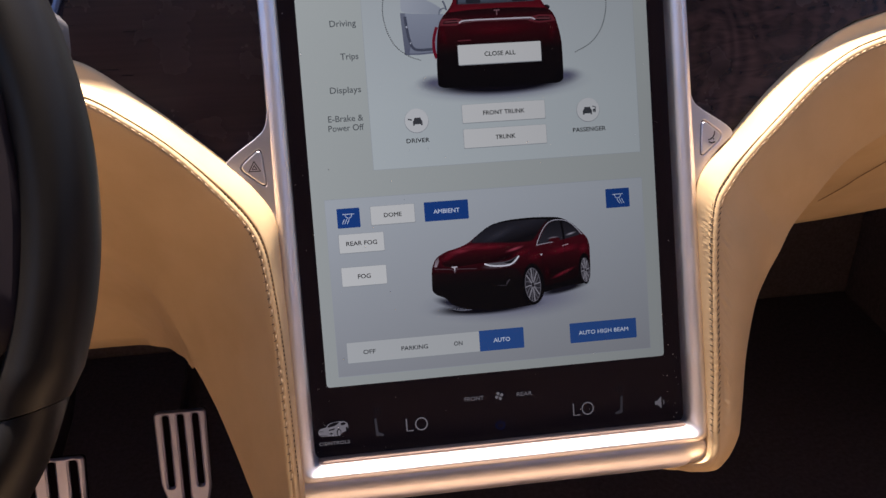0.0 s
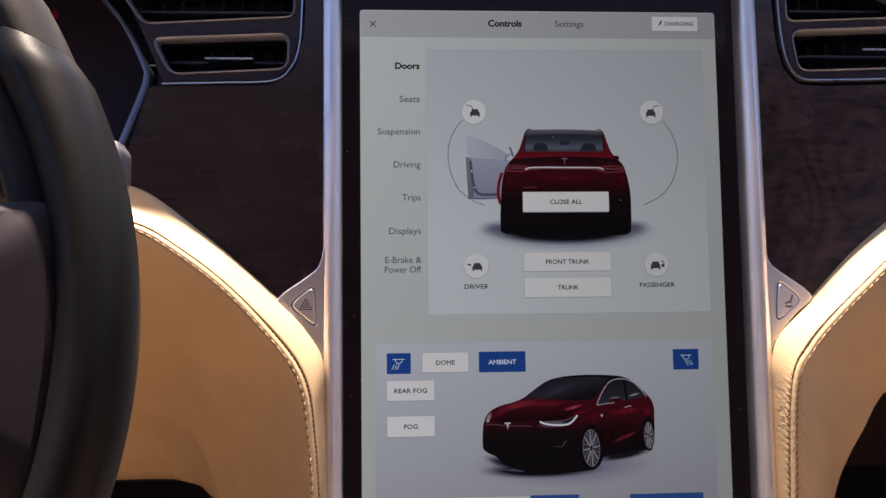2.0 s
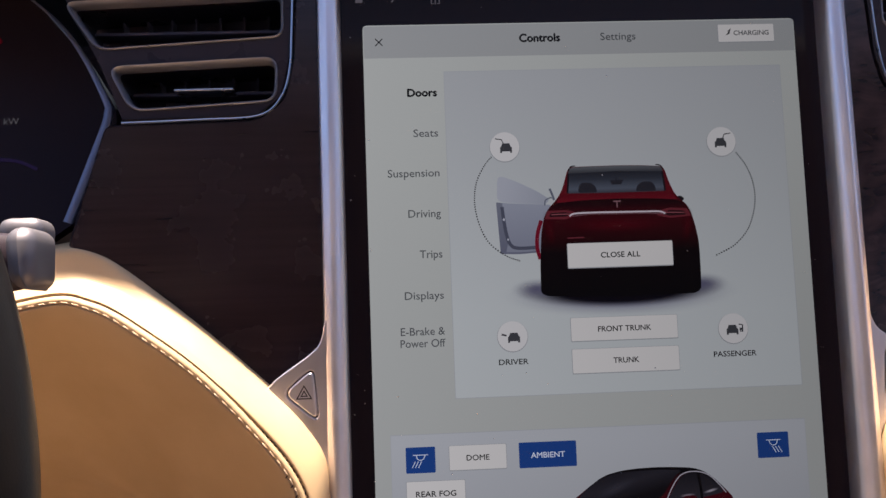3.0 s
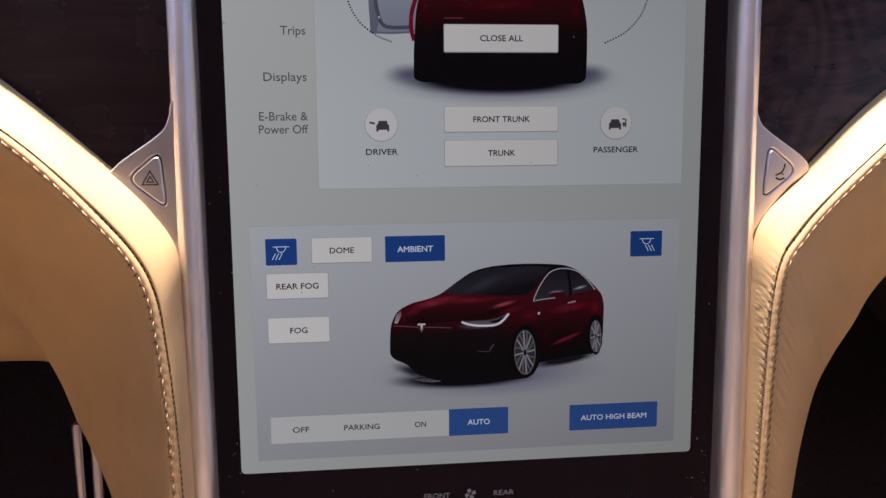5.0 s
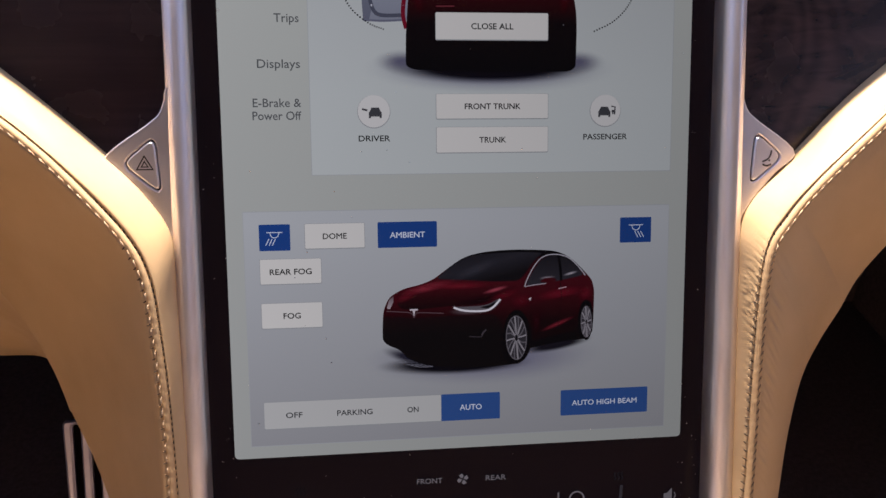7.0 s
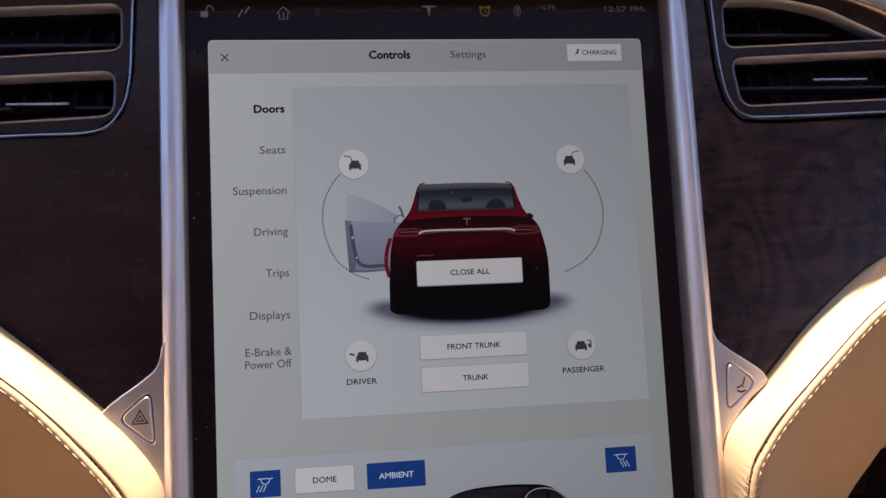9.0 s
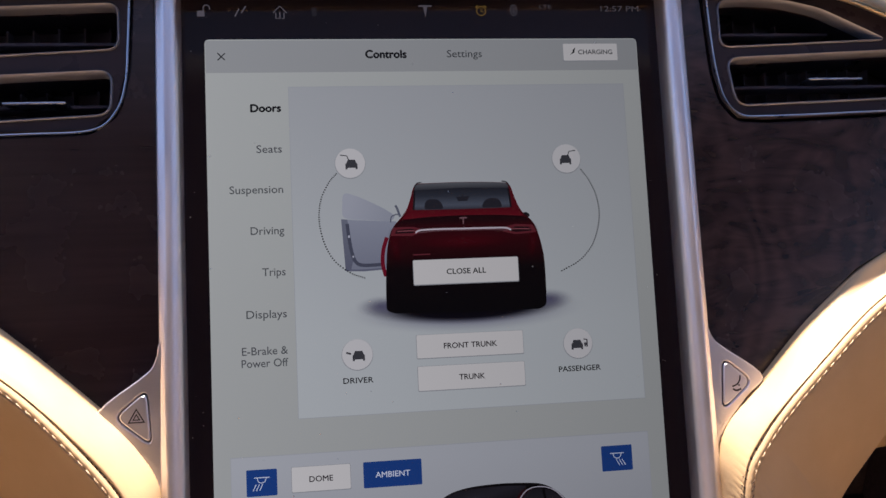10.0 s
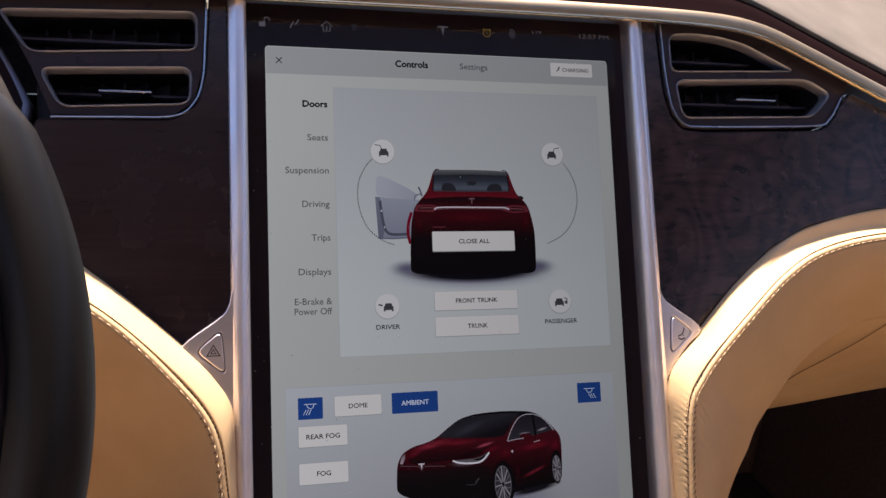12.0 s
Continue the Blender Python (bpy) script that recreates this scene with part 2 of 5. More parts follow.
def spline(points, n, closed=False):
    """n points along a Catmull-Rom curve, evenly by its own parameter."""
    p = [Vector(q) for q in points]
    m = len(p)
    out = []
    spans = m if closed else m - 1
    for i in range(n):
        u = i * spans / (n if closed else n - 1)
        k = min(int(u), spans - 1)
        f = u - k
        if closed:
            a, b, c, d = (p[(k + j) % m] for j in (-1, 0, 1, 2))
        else:
            b, c = p[k], p[k + 1]
            a = p[k - 1] if k else b * 2 - c
            d = p[k + 2] if k + 2 < m else c * 2 - b
        out.append(0.5 * (2 * b + (c - a) * f + (2 * a - 5 * b + 4 * c - d) * f * f + (3 * b - a - 3 * c + d) * f ** 3))
    return out


def rounded(points, r, steps=5):
    """A closed polygon of (x, z) with its corners rounded."""
    out, m = [], len(points)
    for i in range(m):
        b = Vector(points[i])
        a, c = Vector(points[i - 1]) - b, Vector(points[(i + 1) % m]) - b
        rr = min(r, 0.45 * a.length, 0.45 * c.length)
        p, q = b + a.normalized() * rr, b + c.normalized() * rr
        for k in range(steps + 1):
            f = k / steps
            out.append((1 - f) ** 2 * p + 2 * f * (1 - f) * b + f * f * q)
    return out


def box2(x0, z0, x1, z1):
    return [(x0, z0), (x1, z0), (x1, z1), (x0, z1)]


def plate(outer, front, back, holes=(), edge=0.0):
    """A plate in the x-z plane from y = front (towards the driver) to y = back, with holes and an eased front edge."""
    bm = bmesh.new()
    loops = [[Vector((p[0], p[1], 0)) for p in lp] for lp in (outer, *holes)]
    from mathutils.geometry import tessellate_polygon

    def inset(lp, d, hole):
        m, res = len(lp), []
        area = sum(lp[i].x * lp[(i + 1) % m].y - lp[(i + 1) % m].x * lp[i].y for i in range(m))
        side = (1 if area > 0 else -1) * (-1 if hole else 1)
        for i in range(m):
            t = (lp[(i + 1) % m] - lp[i - 1]).normalized()
            res.append(lp[i] + Vector((-t.y, t.x, 0)) * d * side)
        return res
    front_loops = [inset(lp, edge, i > 0) if edge else lp for i, lp in enumerate(loops)]
    face = [v for lp in front_loops for v in lp]
    tris = tessellate_polygon(front_loops)
    fv = [bm.verts.new((v.x, front, v.y)) for v in face]
    for t in tris:
        try:
            f = bm.faces.new([fv[i] for i in t])
        except ValueError:
            continue
        f.normal_update()
        if f.normal.y > 0:
            f.normal_flip()
    k = 0
    for i, lp in enumerate(loops):
        m = len(lp)
        rings = [fv[k:k + m]]
        if edge:
            rings.append([bm.verts.new((v.x, front + edge, v.y)) for v in lp])
        rings.append([bm.verts.new((v.x, back, v.y)) for v in lp])
        for a, b in zip(rings, rings[1:]):
            for j in range(m):
                bm.faces.new((a[j], a[(j + 1) % m], b[(j + 1) % m], b[j]))
        k += m
    bmesh.ops.recalc_face_normals(bm, faces=bm.faces)
    return bm


def sheet(points, y):
    """A flat face of (x, z) points at depth y that looks at the driver."""
    bm = bmesh.new()
    from mathutils.geometry import tessellate_polygon
    v = [bm.verts.new((p[0], y, p[1])) for p in points]
    for t in tessellate_polygon([[Vector((p[0], p[1], 0)) for p in points]]):
        f = bm.faces.new([v[i] for i in t])
        f.normal_update()
        if f.normal.y > 0:
            f.normal_flip()
    return bm


def grid(rows, close_u=False, close_v=False):
    """A skin over rows of points."""
    bm = bmesh.new()
    vs = [[bm.verts.new(p) for p in r] for r in rows]
    n, m = len(vs), len(vs[0])
    for i in range(n if close_u else n - 1):
        for j in range(m if close_v else m - 1):
            bm.faces.new((vs[i][j], vs[i][(j + 1) % m], vs[(i + 1) % n][(j + 1) % m], vs[(i + 1) % n][j]))
    return bm


def tube(path, radius, sides=10, closed=False, flat=1.0, caps=True):
    """A round bar along a path of 3D points; flat squashes it across; radius may be a list."""
    rows, n = [], len(path)
    for i, p in enumerate(path):
        a = path[i - 1] if (i or closed) else p
        b = path[(i + 1) % n] if (i < n - 1 or closed) else p
        t = (Vector(b) - Vector(a)).normalized()
        ref = Vector((0, 1, 0)) if abs(t.y) < 0.9 else Vector((0, 0, 1))
        u = t.cross(ref).normalized()
        w = u.cross(t).normalized()
        r = radius[i] if isinstance(radius, (list, tuple)) else radius
        rows.append([Vector(p) + u * r * math.cos(k * 2 * math.pi / sides) + w * r * flat * math.sin(k * 2 * math.pi / sides) for k in range(sides)])
    bm = grid(rows, close_u=closed, close_v=True)
    if not closed and caps:
        bm.verts.ensure_lookup_table()
        bm.faces.new([bm.verts[k] for k in range(sides)])
        bm.faces.new([bm.verts[(n - 1) * sides + k] for k in range(sides)])
    bmesh.ops.recalc_face_normals(bm, faces=bm.faces)
    return bm


def block(x0, y0, z0, x1, y1, z1, bevel=0.0, segments=2):
    bm = bmesh.new()
    bmesh.ops.create_cube(bm, size=1)
    for v in bm.verts:
        v.co = Vector(((x0 + x1) / 2 + v.co.x * (x1 - x0), (y0 + y1) / 2 + v.co.y * (y1 - y0), (z0 + z1) / 2 + v.co.z * (z1 - z0)))
    if bevel:
        bmesh.ops.bevel(bm, geom=list(bm.edges), offset=bevel, segments=segments, affect="EDGES", profile=0.5)
    return bm


def words(body, x, z, cap, y, width=0.0, align="CENTER", bold=0.0):
    """Flat lettering, x, z and sizes in millimetres, that looks at the driver."""
    cu = bpy.data.curves.new("text", "FONT")
    cu.body, cu.size, cu.align_x, cu.resolution_u = body, 1.0, "LEFT", 3
    ob = bpy.data.objects.new("text", cu)
    scene.collection.objects.link(ob)
    bpy.context.view_layer.update()
    me = bpy.data.meshes.new_from_object(ob.evaluated_get(bpy.context.evaluated_depsgraph_get()))
    bpy.data.objects.remove(ob)
    bpy.data.curves.remove(cu)
    bm = bmesh.new()
    bm.from_mesh(me)
    bpy.data.meshes.remove(me)
    xs = [v.co.x for v in bm.verts]
    x0, x1 = min(xs), max(xs)
    s = cap / 0.73
    sx = width / (x1 - x0) if width else s * 1.08
    shift = {"CENTER": (x0 + x1) / 2, "LEFT": x0, "RIGHT": x1}[align]
    for v in bm.verts:
        v.co = Vector(((x + (v.co.x - shift) * sx) / 1000, y, (z - cap / 2 + v.co.y * s) / 1000))
    if bold:
        # heavier strokes: the letters once more, shifted by a hair
        whole = bm.copy()
        for k, (dx, dz) in enumerate(((1, 0), (-1, 0), (0, 1), (0, -1)), 1):
            more = whole.copy()
            for v in more.verts:
                v.co += Vector((dx * bold * s * 0.001, -0.00001 * k, dz * bold * s * 0.001))
            me = bpy.data.meshes.new("letters")
            more.to_mesh(me)
            more.free()
            bm.from_mesh(me)
            bpy.data.meshes.remove(me)
        whole.free()
    for f in bm.faces:
        f.normal_update()
        if f.normal.y > 0:
            f.normal_flip()
    return bm


def mm(points):
    return [(p[0] / 1000, p[1] / 1000) for p in points]


def disc(x, z, rx, rz=0.0, n=28, a0=0.0, a1=360.0):
    rz = rz or rx
    return [((x + rx * math.cos(radians(a0 + (a1 - a0) * k / n))) / 1000, (z + rz * math.sin(radians(a0 + (a1 - a0) * k / n))) / 1000) for k in range(n if a1 - a0 >= 360 else n + 1)]


def stroke(points, w, y, n=0, closed=False):
    """A flat line of width w (mm) along points (mm)."""
    p = spline([(a, b, 0) for a, b in points], n, closed) if n else [Vector((a, b, 0)) for a, b in points]
    rows = []
    m = len(p)
    for i in range(m):
        a, b = (p[i - 1] if i or closed else p[i]), (p[(i + 1) % m] if i < m - 1 or closed else p[i])
        t = (b - a).normalized()
        s = Vector((-t.y, t.x, 0)) * w / 2
        rows.append([Vector(((q.x) / 1000, y, q.y / 1000)) for q in (p[i] + s, p[i] - s)])
    bm = grid(rows, close_u=closed)
    for f in bm.faces:
        f.normal_update()
        if f.normal.y > 0:
            f.normal_flip()
    return bm


def joined(parts):
    """Several bmeshes in one."""
    bm = bmesh.new()
    for q in parts:
        me = bpy.data.meshes.new("tmp")
        q.to_mesh(me)
        q.free()
        bm.from_mesh(me)
        bpy.data.meshes.remove(me)
    return bm


# ---- the cabin ----
def shell(name, x0, y0, z0, x1, y1, z1, mat, label, kind="structure"):
    bm = block(x0, y0, z0, x1, y1, z1, 0.01)
    me = bpy.data.meshes.new(name)
    bm.to_mesh(me)
    bm.free()
    me.materials.append(mat)
    return tagged(new(name, me), label, name.split("_")[0], kind=kind)


shell("floor", -0.85, -1.7, -0.03, 0.85, 1.0, 0.0, CARPET, "black carpeted cabin floor")
shell("wall_front", -0.85, 0.72, 0.0, 0.85, 0.78, 0.76, CARPET, "dark firewall behind the pedals")
shell("wall_left", -0.85, -1.7, 0.0, -0.78, 0.30, 0.60, SEATSKIN, "beige leather lower door panel")
shell("wall_right", 0.78, -1.7, 0.0, 0.85, -0.02, 0.50, SEATSKIN, "beige leather lower door panel")
shell("wall_right_front", 0.78, -0.017, 0.0, 0.85, 0.72, 0.50, CARPET, "dark lower side wall of the footwell")
shell("wall_left_front", -0.85, 0.303, 0.0, -0.78, 0.72, 0.60, CARPET, "dark lower side wall of the footwell")
shell("wall_left_upper", -0.85, -1.7, 0.603, -0.775, 0.72, 0.90, DOORSKIN, "beige leather door panel below the side window")
shell("wall_right_upper", 0.775, -1.7, 0.503, 0.85, 0.72, 0.90, DOORSKIN, "beige leather door panel below the side window")
# Unseen wall behind the driver, kept dark to hold fill and reflections down.
shell("wall_rear", -0.78, -1.12, 0.0, 0.78, -1.0, 1.2, BLACKCLOTH, "unseen dark wall closing the cabin, kept dark to cut fill and reflections")
# Unseen block added at seat height; the sun on it bounces onto the dashboard.
shell("floor_seat", -0.78, -1.0, 0.0, 0.78, -0.42, 0.30, SEATSKIN, "added unseen beige block at seat height that bounces sun onto the dashboard")
# Unseen roof, its front edge run forward to keep sky out of reflections.
shell("ceiling", -0.85, -1.7, 1.2, 0.85, -0.40, 1.24, HEADLINER, "unseen grey headliner, run forward to keep sky out of reflections")
# Unseen roof piece, added to keep the sun off the passenger's floor.
shell("ceiling_side", 0.60, -0.40, 1.2, 0.85, 0.72, 1.24, DOORSKIN, "added unseen roof piece that keeps sun off the passenger floor")

# ---- dashboard structure ----
dash_body = thing("dashboard", (0, 0.06, -0.2), "dark dashboard carrier behind the wood and the screen", "dashboard", kind="structure")
part("carrier", block(-0.75, 0.075, 0.02, 0.75, 0.5, 0.20, 0.01), BLACK, dash_body)
part("screen_backing", block(-0.128, 0.012, -0.165, 0.128, 0.06, 0.225, 0.004), BLACK, dash_body)

# champagne strip along the upper edge
trim_path = spline([(-0.262, -0.012, 0.2315), (-0.20, -0.014, 0.234), (-0.12, -0.015, 0.2355), (0, -0.015, 0.2365), (0.09, -0.015, 0.2367), (0.15, -0.015, 0.2362), (0.193, -0.015, 0.2342), (0.222, -0.015, 0.2284), (0.251, -0.015, 0.2168), (0.2805, -0.015, 0.2035), (0.316, -0.015, 0.1878), (0.38, -0.012, 0.163), (0.60, -0.012, 0.095), (0.80, -0.012, 0.05)], 170)
dash_trim = thing("trim_strip", (0, -0.01, 0.233), "champagne metal strip along the dashboard's upper edge", "trim")
part("strip", tube(trim_path, 0.0052, 18, flat=0.62), GOLD, dash_trim)
part("bead", tube([p + Vector((0, -0.0020, -0.0046)) for p in trim_path], 0.0009, 8), material("polished_gold", (0.78, 0.70, 0.50), 0.2, 1.0), dash_trim, "bright polished lower edge")

# top pad behind the trim
rows, gap = [], []
for p in [Vector((-0.75, -0.012, 0.231)), Vector((-0.5, -0.012, 0.231)), Vector((-0.35, -0.012, 0.231))] + trim_path:
    rows.append([(p.x, y, p.z + h) for y, h in ((0.006, 0.0295), (0.0025, 0.0310), (0.0035, 0.0340), (0.010, 0.043), (0.03, 0.066), (0.08, 0.118), (0.2, 0.23), (0.45, 0.465), (0.80, 0.795))])
    for k, w in ((5, 0.3), (6, 0.7), (7, 1.0), (8, 1.0)):
        x, y, z = rows[-1][k]
        rows[-1][k] = (x, y, z + (0.225 - p.z) * w)
    gap.append([(p.x, y, p.z + h) for y, h in ((-0.0135, -0.002), (-0.0125, 0.0030), (-0.0085, 0.0080), (-0.003, 0.018), (0.004, 0.0298), (0.012, 0.0305))])
dash_top = thing("dashboard_top", (0, 0.2, 0.2), "pale grained leather dashboard top above a dark gap", "dashboard top")
part("cover", grid(rows), TOPSKIN, dash_top)
part("edge_gap", grid(gap), DEEPBLACK, dash_top, "dark recessed edge under the cover")


# ---- wood panels ----
def wood_panel(name, outline, mat, label):
    root = thing(name, (outline[0][0], 0.0, outline[0][1]), label, "dashboard trim", "wood panels")
    bm = plate(rounded(outline, 0.004, 3), -0.0085, 0.012, edge=0.0012)
    part("veneer", bm, mat, root, smooth=False)
    part("backing", plate(rounded(outline, 0.004, 3), 0.0125, 0.02), BLACK, root)
    return root


wood_panel("wood_panel", [(-0.1312, 0.236), (-0.142, 0.236), (-0.144, 0.190), (-0.149, 0.170), (-0.162, 0.1605), (-0.225, 0.1595), (-0.234, 0.1595), (-0.246, 0.12), (-0.252, 0.1005), (-0.235, 0.0960), (-0.2025, 0.0720), (-0.181, 0.0510), (-0.155, 0.026), (-0.1312, 0.052)],
           WOOD_A, "glossy dark brown straight-grained wood dashboard panel")
wood_panel("wood_panel", [(0.1312, 0.236), (0.1312, 0.052), (0.157, 0.024), (0.187, 0.056), (0.218, 0.0820), (0.249, 0.0970), (0.302, 0.1080), (0.40, 0.1130), (0.40, 0.152), (0.32, 0.1795), (0.291, 0.192), (0.2865, 0.1862), (0.2805, 0.1765), (0.2738, 0.1690), (0.2632, 0.1638), (0.1764, 0.1608), (0.1590, 0.162), (0.1505, 0.1722), (0.1468, 0.188), (0.1440, 0.236)],
           WOOD_B, "glossy dark brown figured wood dashboard panel")


# ---- air vents ----
def shrunk(loop, d):
    """A closed outline of (x, z) moved inwards by d."""
    m = len(loop)
    area = sum(loop[i].x * loop[(i + 1) % m].y - loop[(i + 1) % m].x * loop[i].y for i in range(m))
    side, out = (1 if area > 0 else -1), []
    for i in range(m):
        t = (loop[(i + 1) % m] - loop[i - 1]).normalized()
        out.append(loop[i] + Vector((-t.y, t.x)) * d * side)
    return out


def vent(side, face, upper, lower, line, tab, label):
    root = thing("air_vent", (face[0][0], 0, face[0][1]), label, "air vent", "dashboard air vents")
    up, lo = rounded(upper, 0.006), rounded(lower, 0.007)
    part("housing", plate(face, -0.0075, 0.03, holes=[up, lo], edge=0.0006), GLOSSBLACK, root)
    part("duct", plate(face, 0.032, 0.04), VENT_GLARE, root)
    for hole in (up, lo):
        loops = [[(q.x, y, q.y) for q in shrunk(hole, d)] for d, y in ((-0.0004, -0.0072), (-0.0002, -0.0084), (0.0001, -0.0087), (0.0004, -0.0084), (0.0011, -0.0070), (0.0014, -0.0050), (0.0015, 0.0))]
        bezel = grid(loops, close_v=True)
        bmesh.ops.recalc_face_normals(bezel, faces=bezel.faces)
        part("bezel", bezel, BEZEL, root, "bevelled satin silver bezel")
    part("outline_strip", tube([(p[0], -0.0088, p[1]) for p in spline([(a, b, 0) for a, b in line], 60)], 0.0006, 8), CHROME, root, "thin chrome outline")

    def span(poly, z):
        xs = []
        for i in range(len(poly)):
            a, b = poly[i - 1], poly[i]
            if (a[1] - z) * (b[1] - z) < 0:
                xs.append(a[0] + (b[0] - a[0]) * (z - a[1]) / (b[1] - a[1]))
        return min(xs), max(xs)
    for poly in (upper, lower):
        z0, z1 = min(p[1] for p in poly), max(p[1] for p in poly)
        zm = (z0 + z1) / 2
        a, b = span(poly, zm)
        part("slat", block(a + 0.002, 0.010, zm - 0.0009, b - 0.002, 0.022, zm + 0.0009, 0.0006), VENT_GLARE, root)
        x = a + 0.012
        while x < b - 0.006:
            part("vane", block(x - 0.0005, 0.0235, z0 + 0.001, x + 0.0005, 0.0315, z1 - 0.001), VENT_GLARE, root)
            x += 0.0125
    part("tab", block(tab[0], -0.006, tab[2] - 0.0006, tab[1], 0.006, tab[2] + 0.0006, 0.0005, 3), CHROME, root, "slim chrome adjuster tab")
    return root


vent("l", [(-0.1435, 0.236), (-0.1455, 0.190), (-0.150, 0.1715), (-0.162, 0.1625), (-0.226, 0.1615), (-0.2365, 0.188), (-0.2405, 0.196), (-0.260, 0.236)],
     [(-0.254, 0.2205), (-0.1485, 0.2245), (-0.1485, 0.2015), (-0.238, 0.1965)],
     [(-0.233, 0.188), (-0.1515, 0.1915), (-0.1525, 0.1695), (-0.222, 0.166)],
     [(-0.1432, 0.230), (-0.1442, 0.205), (-0.1455, 0.185), (-0.150, 0.171), (-0.161, 0.1622), (-0.19, 0.1608), (-0.226, 0.160)],
     (-0.202, -0.1735, 0.1765), "glossy black air vent with chrome bezels and slanted outer end")
vent("r", [(0.1455, 0.236), (0.182, 0.2345), (0.214, 0.232), (0.243, 0.222), (0.292, 0.199), (0.2855, 0.187), (0.2795, 0.1775), (0.273, 0.1705), (0.2628, 0.1655), (0.1764, 0.1625), (0.1600, 0.1637), (0.1520, 0.173), (0.1485, 0.188)],
     [(0.1535, 0.2268), (0.172, 0.2280), (0.190, 0.2270), (0.2105, 0.2226), (0.2277, 0.2147), (0.2485, 0.2050), (0.1535, 0.2010)],
     [(0.1560, 0.1955), (0.258, 0.1998), (0.2765, 0.1895), (0.2600, 0.1730), (0.1600, 0.1697)],
     [(0.1472, 0.2327), (0.1482, 0.2051), (0.1497, 0.188), (0.153, 0.174), (0.1608, 0.1651), (0.1764, 0.1639), (0.22, 0.165), (0.2628, 0.1668), (0.2725, 0.1715), (0.2785, 0.179), (0.2836, 0.1873)],
     (0.2027, 0.2334, 0.1845), "glossy black air vent with chrome bezels and pointed outer end")


# ---- screen surround ----
def rect_ring(l, r, t, b, rad, y, low=0.0, n=6):
    out = []
    for cx, cz, a in ((r - rad, t - rad, 0), (l + rad, t - rad, 90), (l + rad, b + rad, 180), (r - rad, b + rad, 270)):
        for k in range(n + 1):
            ang = radians(a + 90 * k / n)
            z = cz + rad * math.sin(ang)
            out.append((cx + rad * math.cos(ang), y - (low if z < -0.1 else 0.0), z))
    return out


surround = thing("screen_surround", (0, 0, -0.17), "satin aluminium frame round the touch screen with button wings", "screen frame")
# outer bevel, a strip that slopes outwards, the flat face and the inner wall; the lower bar stands prouder
OUT_L, OUT_R, OUT_B = -0.1316, 0.1330, -0.1668
rings = [rect_ring(OUT_L + o, OUT_R - o, 0.2385, OUT_B + o * low_o, 0.006, y, low) for o, low_o, y, low in (
    (0.0, 1.0, 0.012, 0.0), (0.0, 1.0, -0.0092, 0.0040), (0.0003, 0.9, -0.0104, 0.0046), (0.0009, 0.8, -0.0109, 0.0062), (0.0013, 0.8, -0.0110, 0.0068),
    (0.0030, 0.8, -0.0124, 0.0066), (0.0045, 0.8, -0.0134, 0.0060), (0.0049, 0.85, -0.0136, 0.0056), (0.0062, 0.8, -0.0137, 0.0048), (0.0076, 0.78, -0.01355, 0.0036), (0.0089, 0.76, -0.0131, 0.0024),
    (0.0098, 0.78, -0.0124, 0.0012), (0.0104, 0.8, -0.0113, 0.0004), (0.0107, 0.84, -0.0098, 0.0), (0.0107, 0.84, 0.0030, 0.0))]
bm = grid(rings, close_v=True)
bmesh.ops.recalc_face_normals(bm, faces=bm.faces)
part("frame", bm, METAL, surround)
for s in (-1, 1):
    wing = [(s * 0.1276, 0.070), (s * 0.1314, 0.0605), (s * 0.1322, 0.0560), (s * 0.1345, 0.0505), (s * 0.1395, 0.0460), (s * 0.1585, 0.0312), (s * 0.149, 0.021), (s * 0.139, 0.0095), (s * 0.1335, 0.001), (s * 0.1312, -0.008), (s * 0.1276, -0.020)]
    outline = [Vector((p.x, p.y)) for p in spline([(a, b, 0) for a, b in wing], 48)]
    push = 0.0 if s < 0 else 0.0015
    tri = rounded([(s * (0.1515 + push), 0.0290), (s * (0.1365 + push), 0.0415), (s * (0.1345 + push), 0.0150)], 0.0055, 6)
    part("wing", plate(outline, -0.0142, 0.004, holes=[tri], edge=0.0006), METAL, surround)
    c = sum(tri, Vector((0, 0))) / len(tri)
    inner = [c + (p - c) * 0.925 for p in tri]
    part("button_gap", plate(tri, -0.0112, 0.002), BLACK, surround)
    button = part("button", plate(inner, -0.0145, -0.006, edge=0.0007), METAL, surround, "three-sided satin metal button with a black symbol")
    if s < 0:
        def warn(r):
            return [(-141.2 + r * math.cos(radians(a)), 28.4 + r * math.sin(radians(a))) for a in (90, 210, 330)]
        part("symbol", joined([stroke(warn(3.9), 1.05, -0.01458, closed=True), stroke(warn(1.6), 0.9, -0.01458, closed=True)]), BLACK, button, "black warning triangle symbol")
    else:
        part("symbol", joined([stroke([(146.2, 32.0), (145.8, 29.8), (144.4, 27.8), (141.8, 26.7)], 0.75, -0.01458, 14),
                               stroke([(141.9, 25.5), (143.9, 24.7), (146.3, 25.4)], 0.9, -0.01458, 10),
                               sheet(disc(145.3, 27.2, 0.45), -0.01458)]), BLACK, button, "black glovebox symbol")
part("inner_ledge", block(-0.1195, -0.0100, OUT_B + 0.0086, 0.1210, 0.0, OUT_B + 0.0104, 0.0004), LEDGE_REFLECTION, surround, "satin ledge under the glass with the brown reflection in its colour")
# lower lip
lip = []
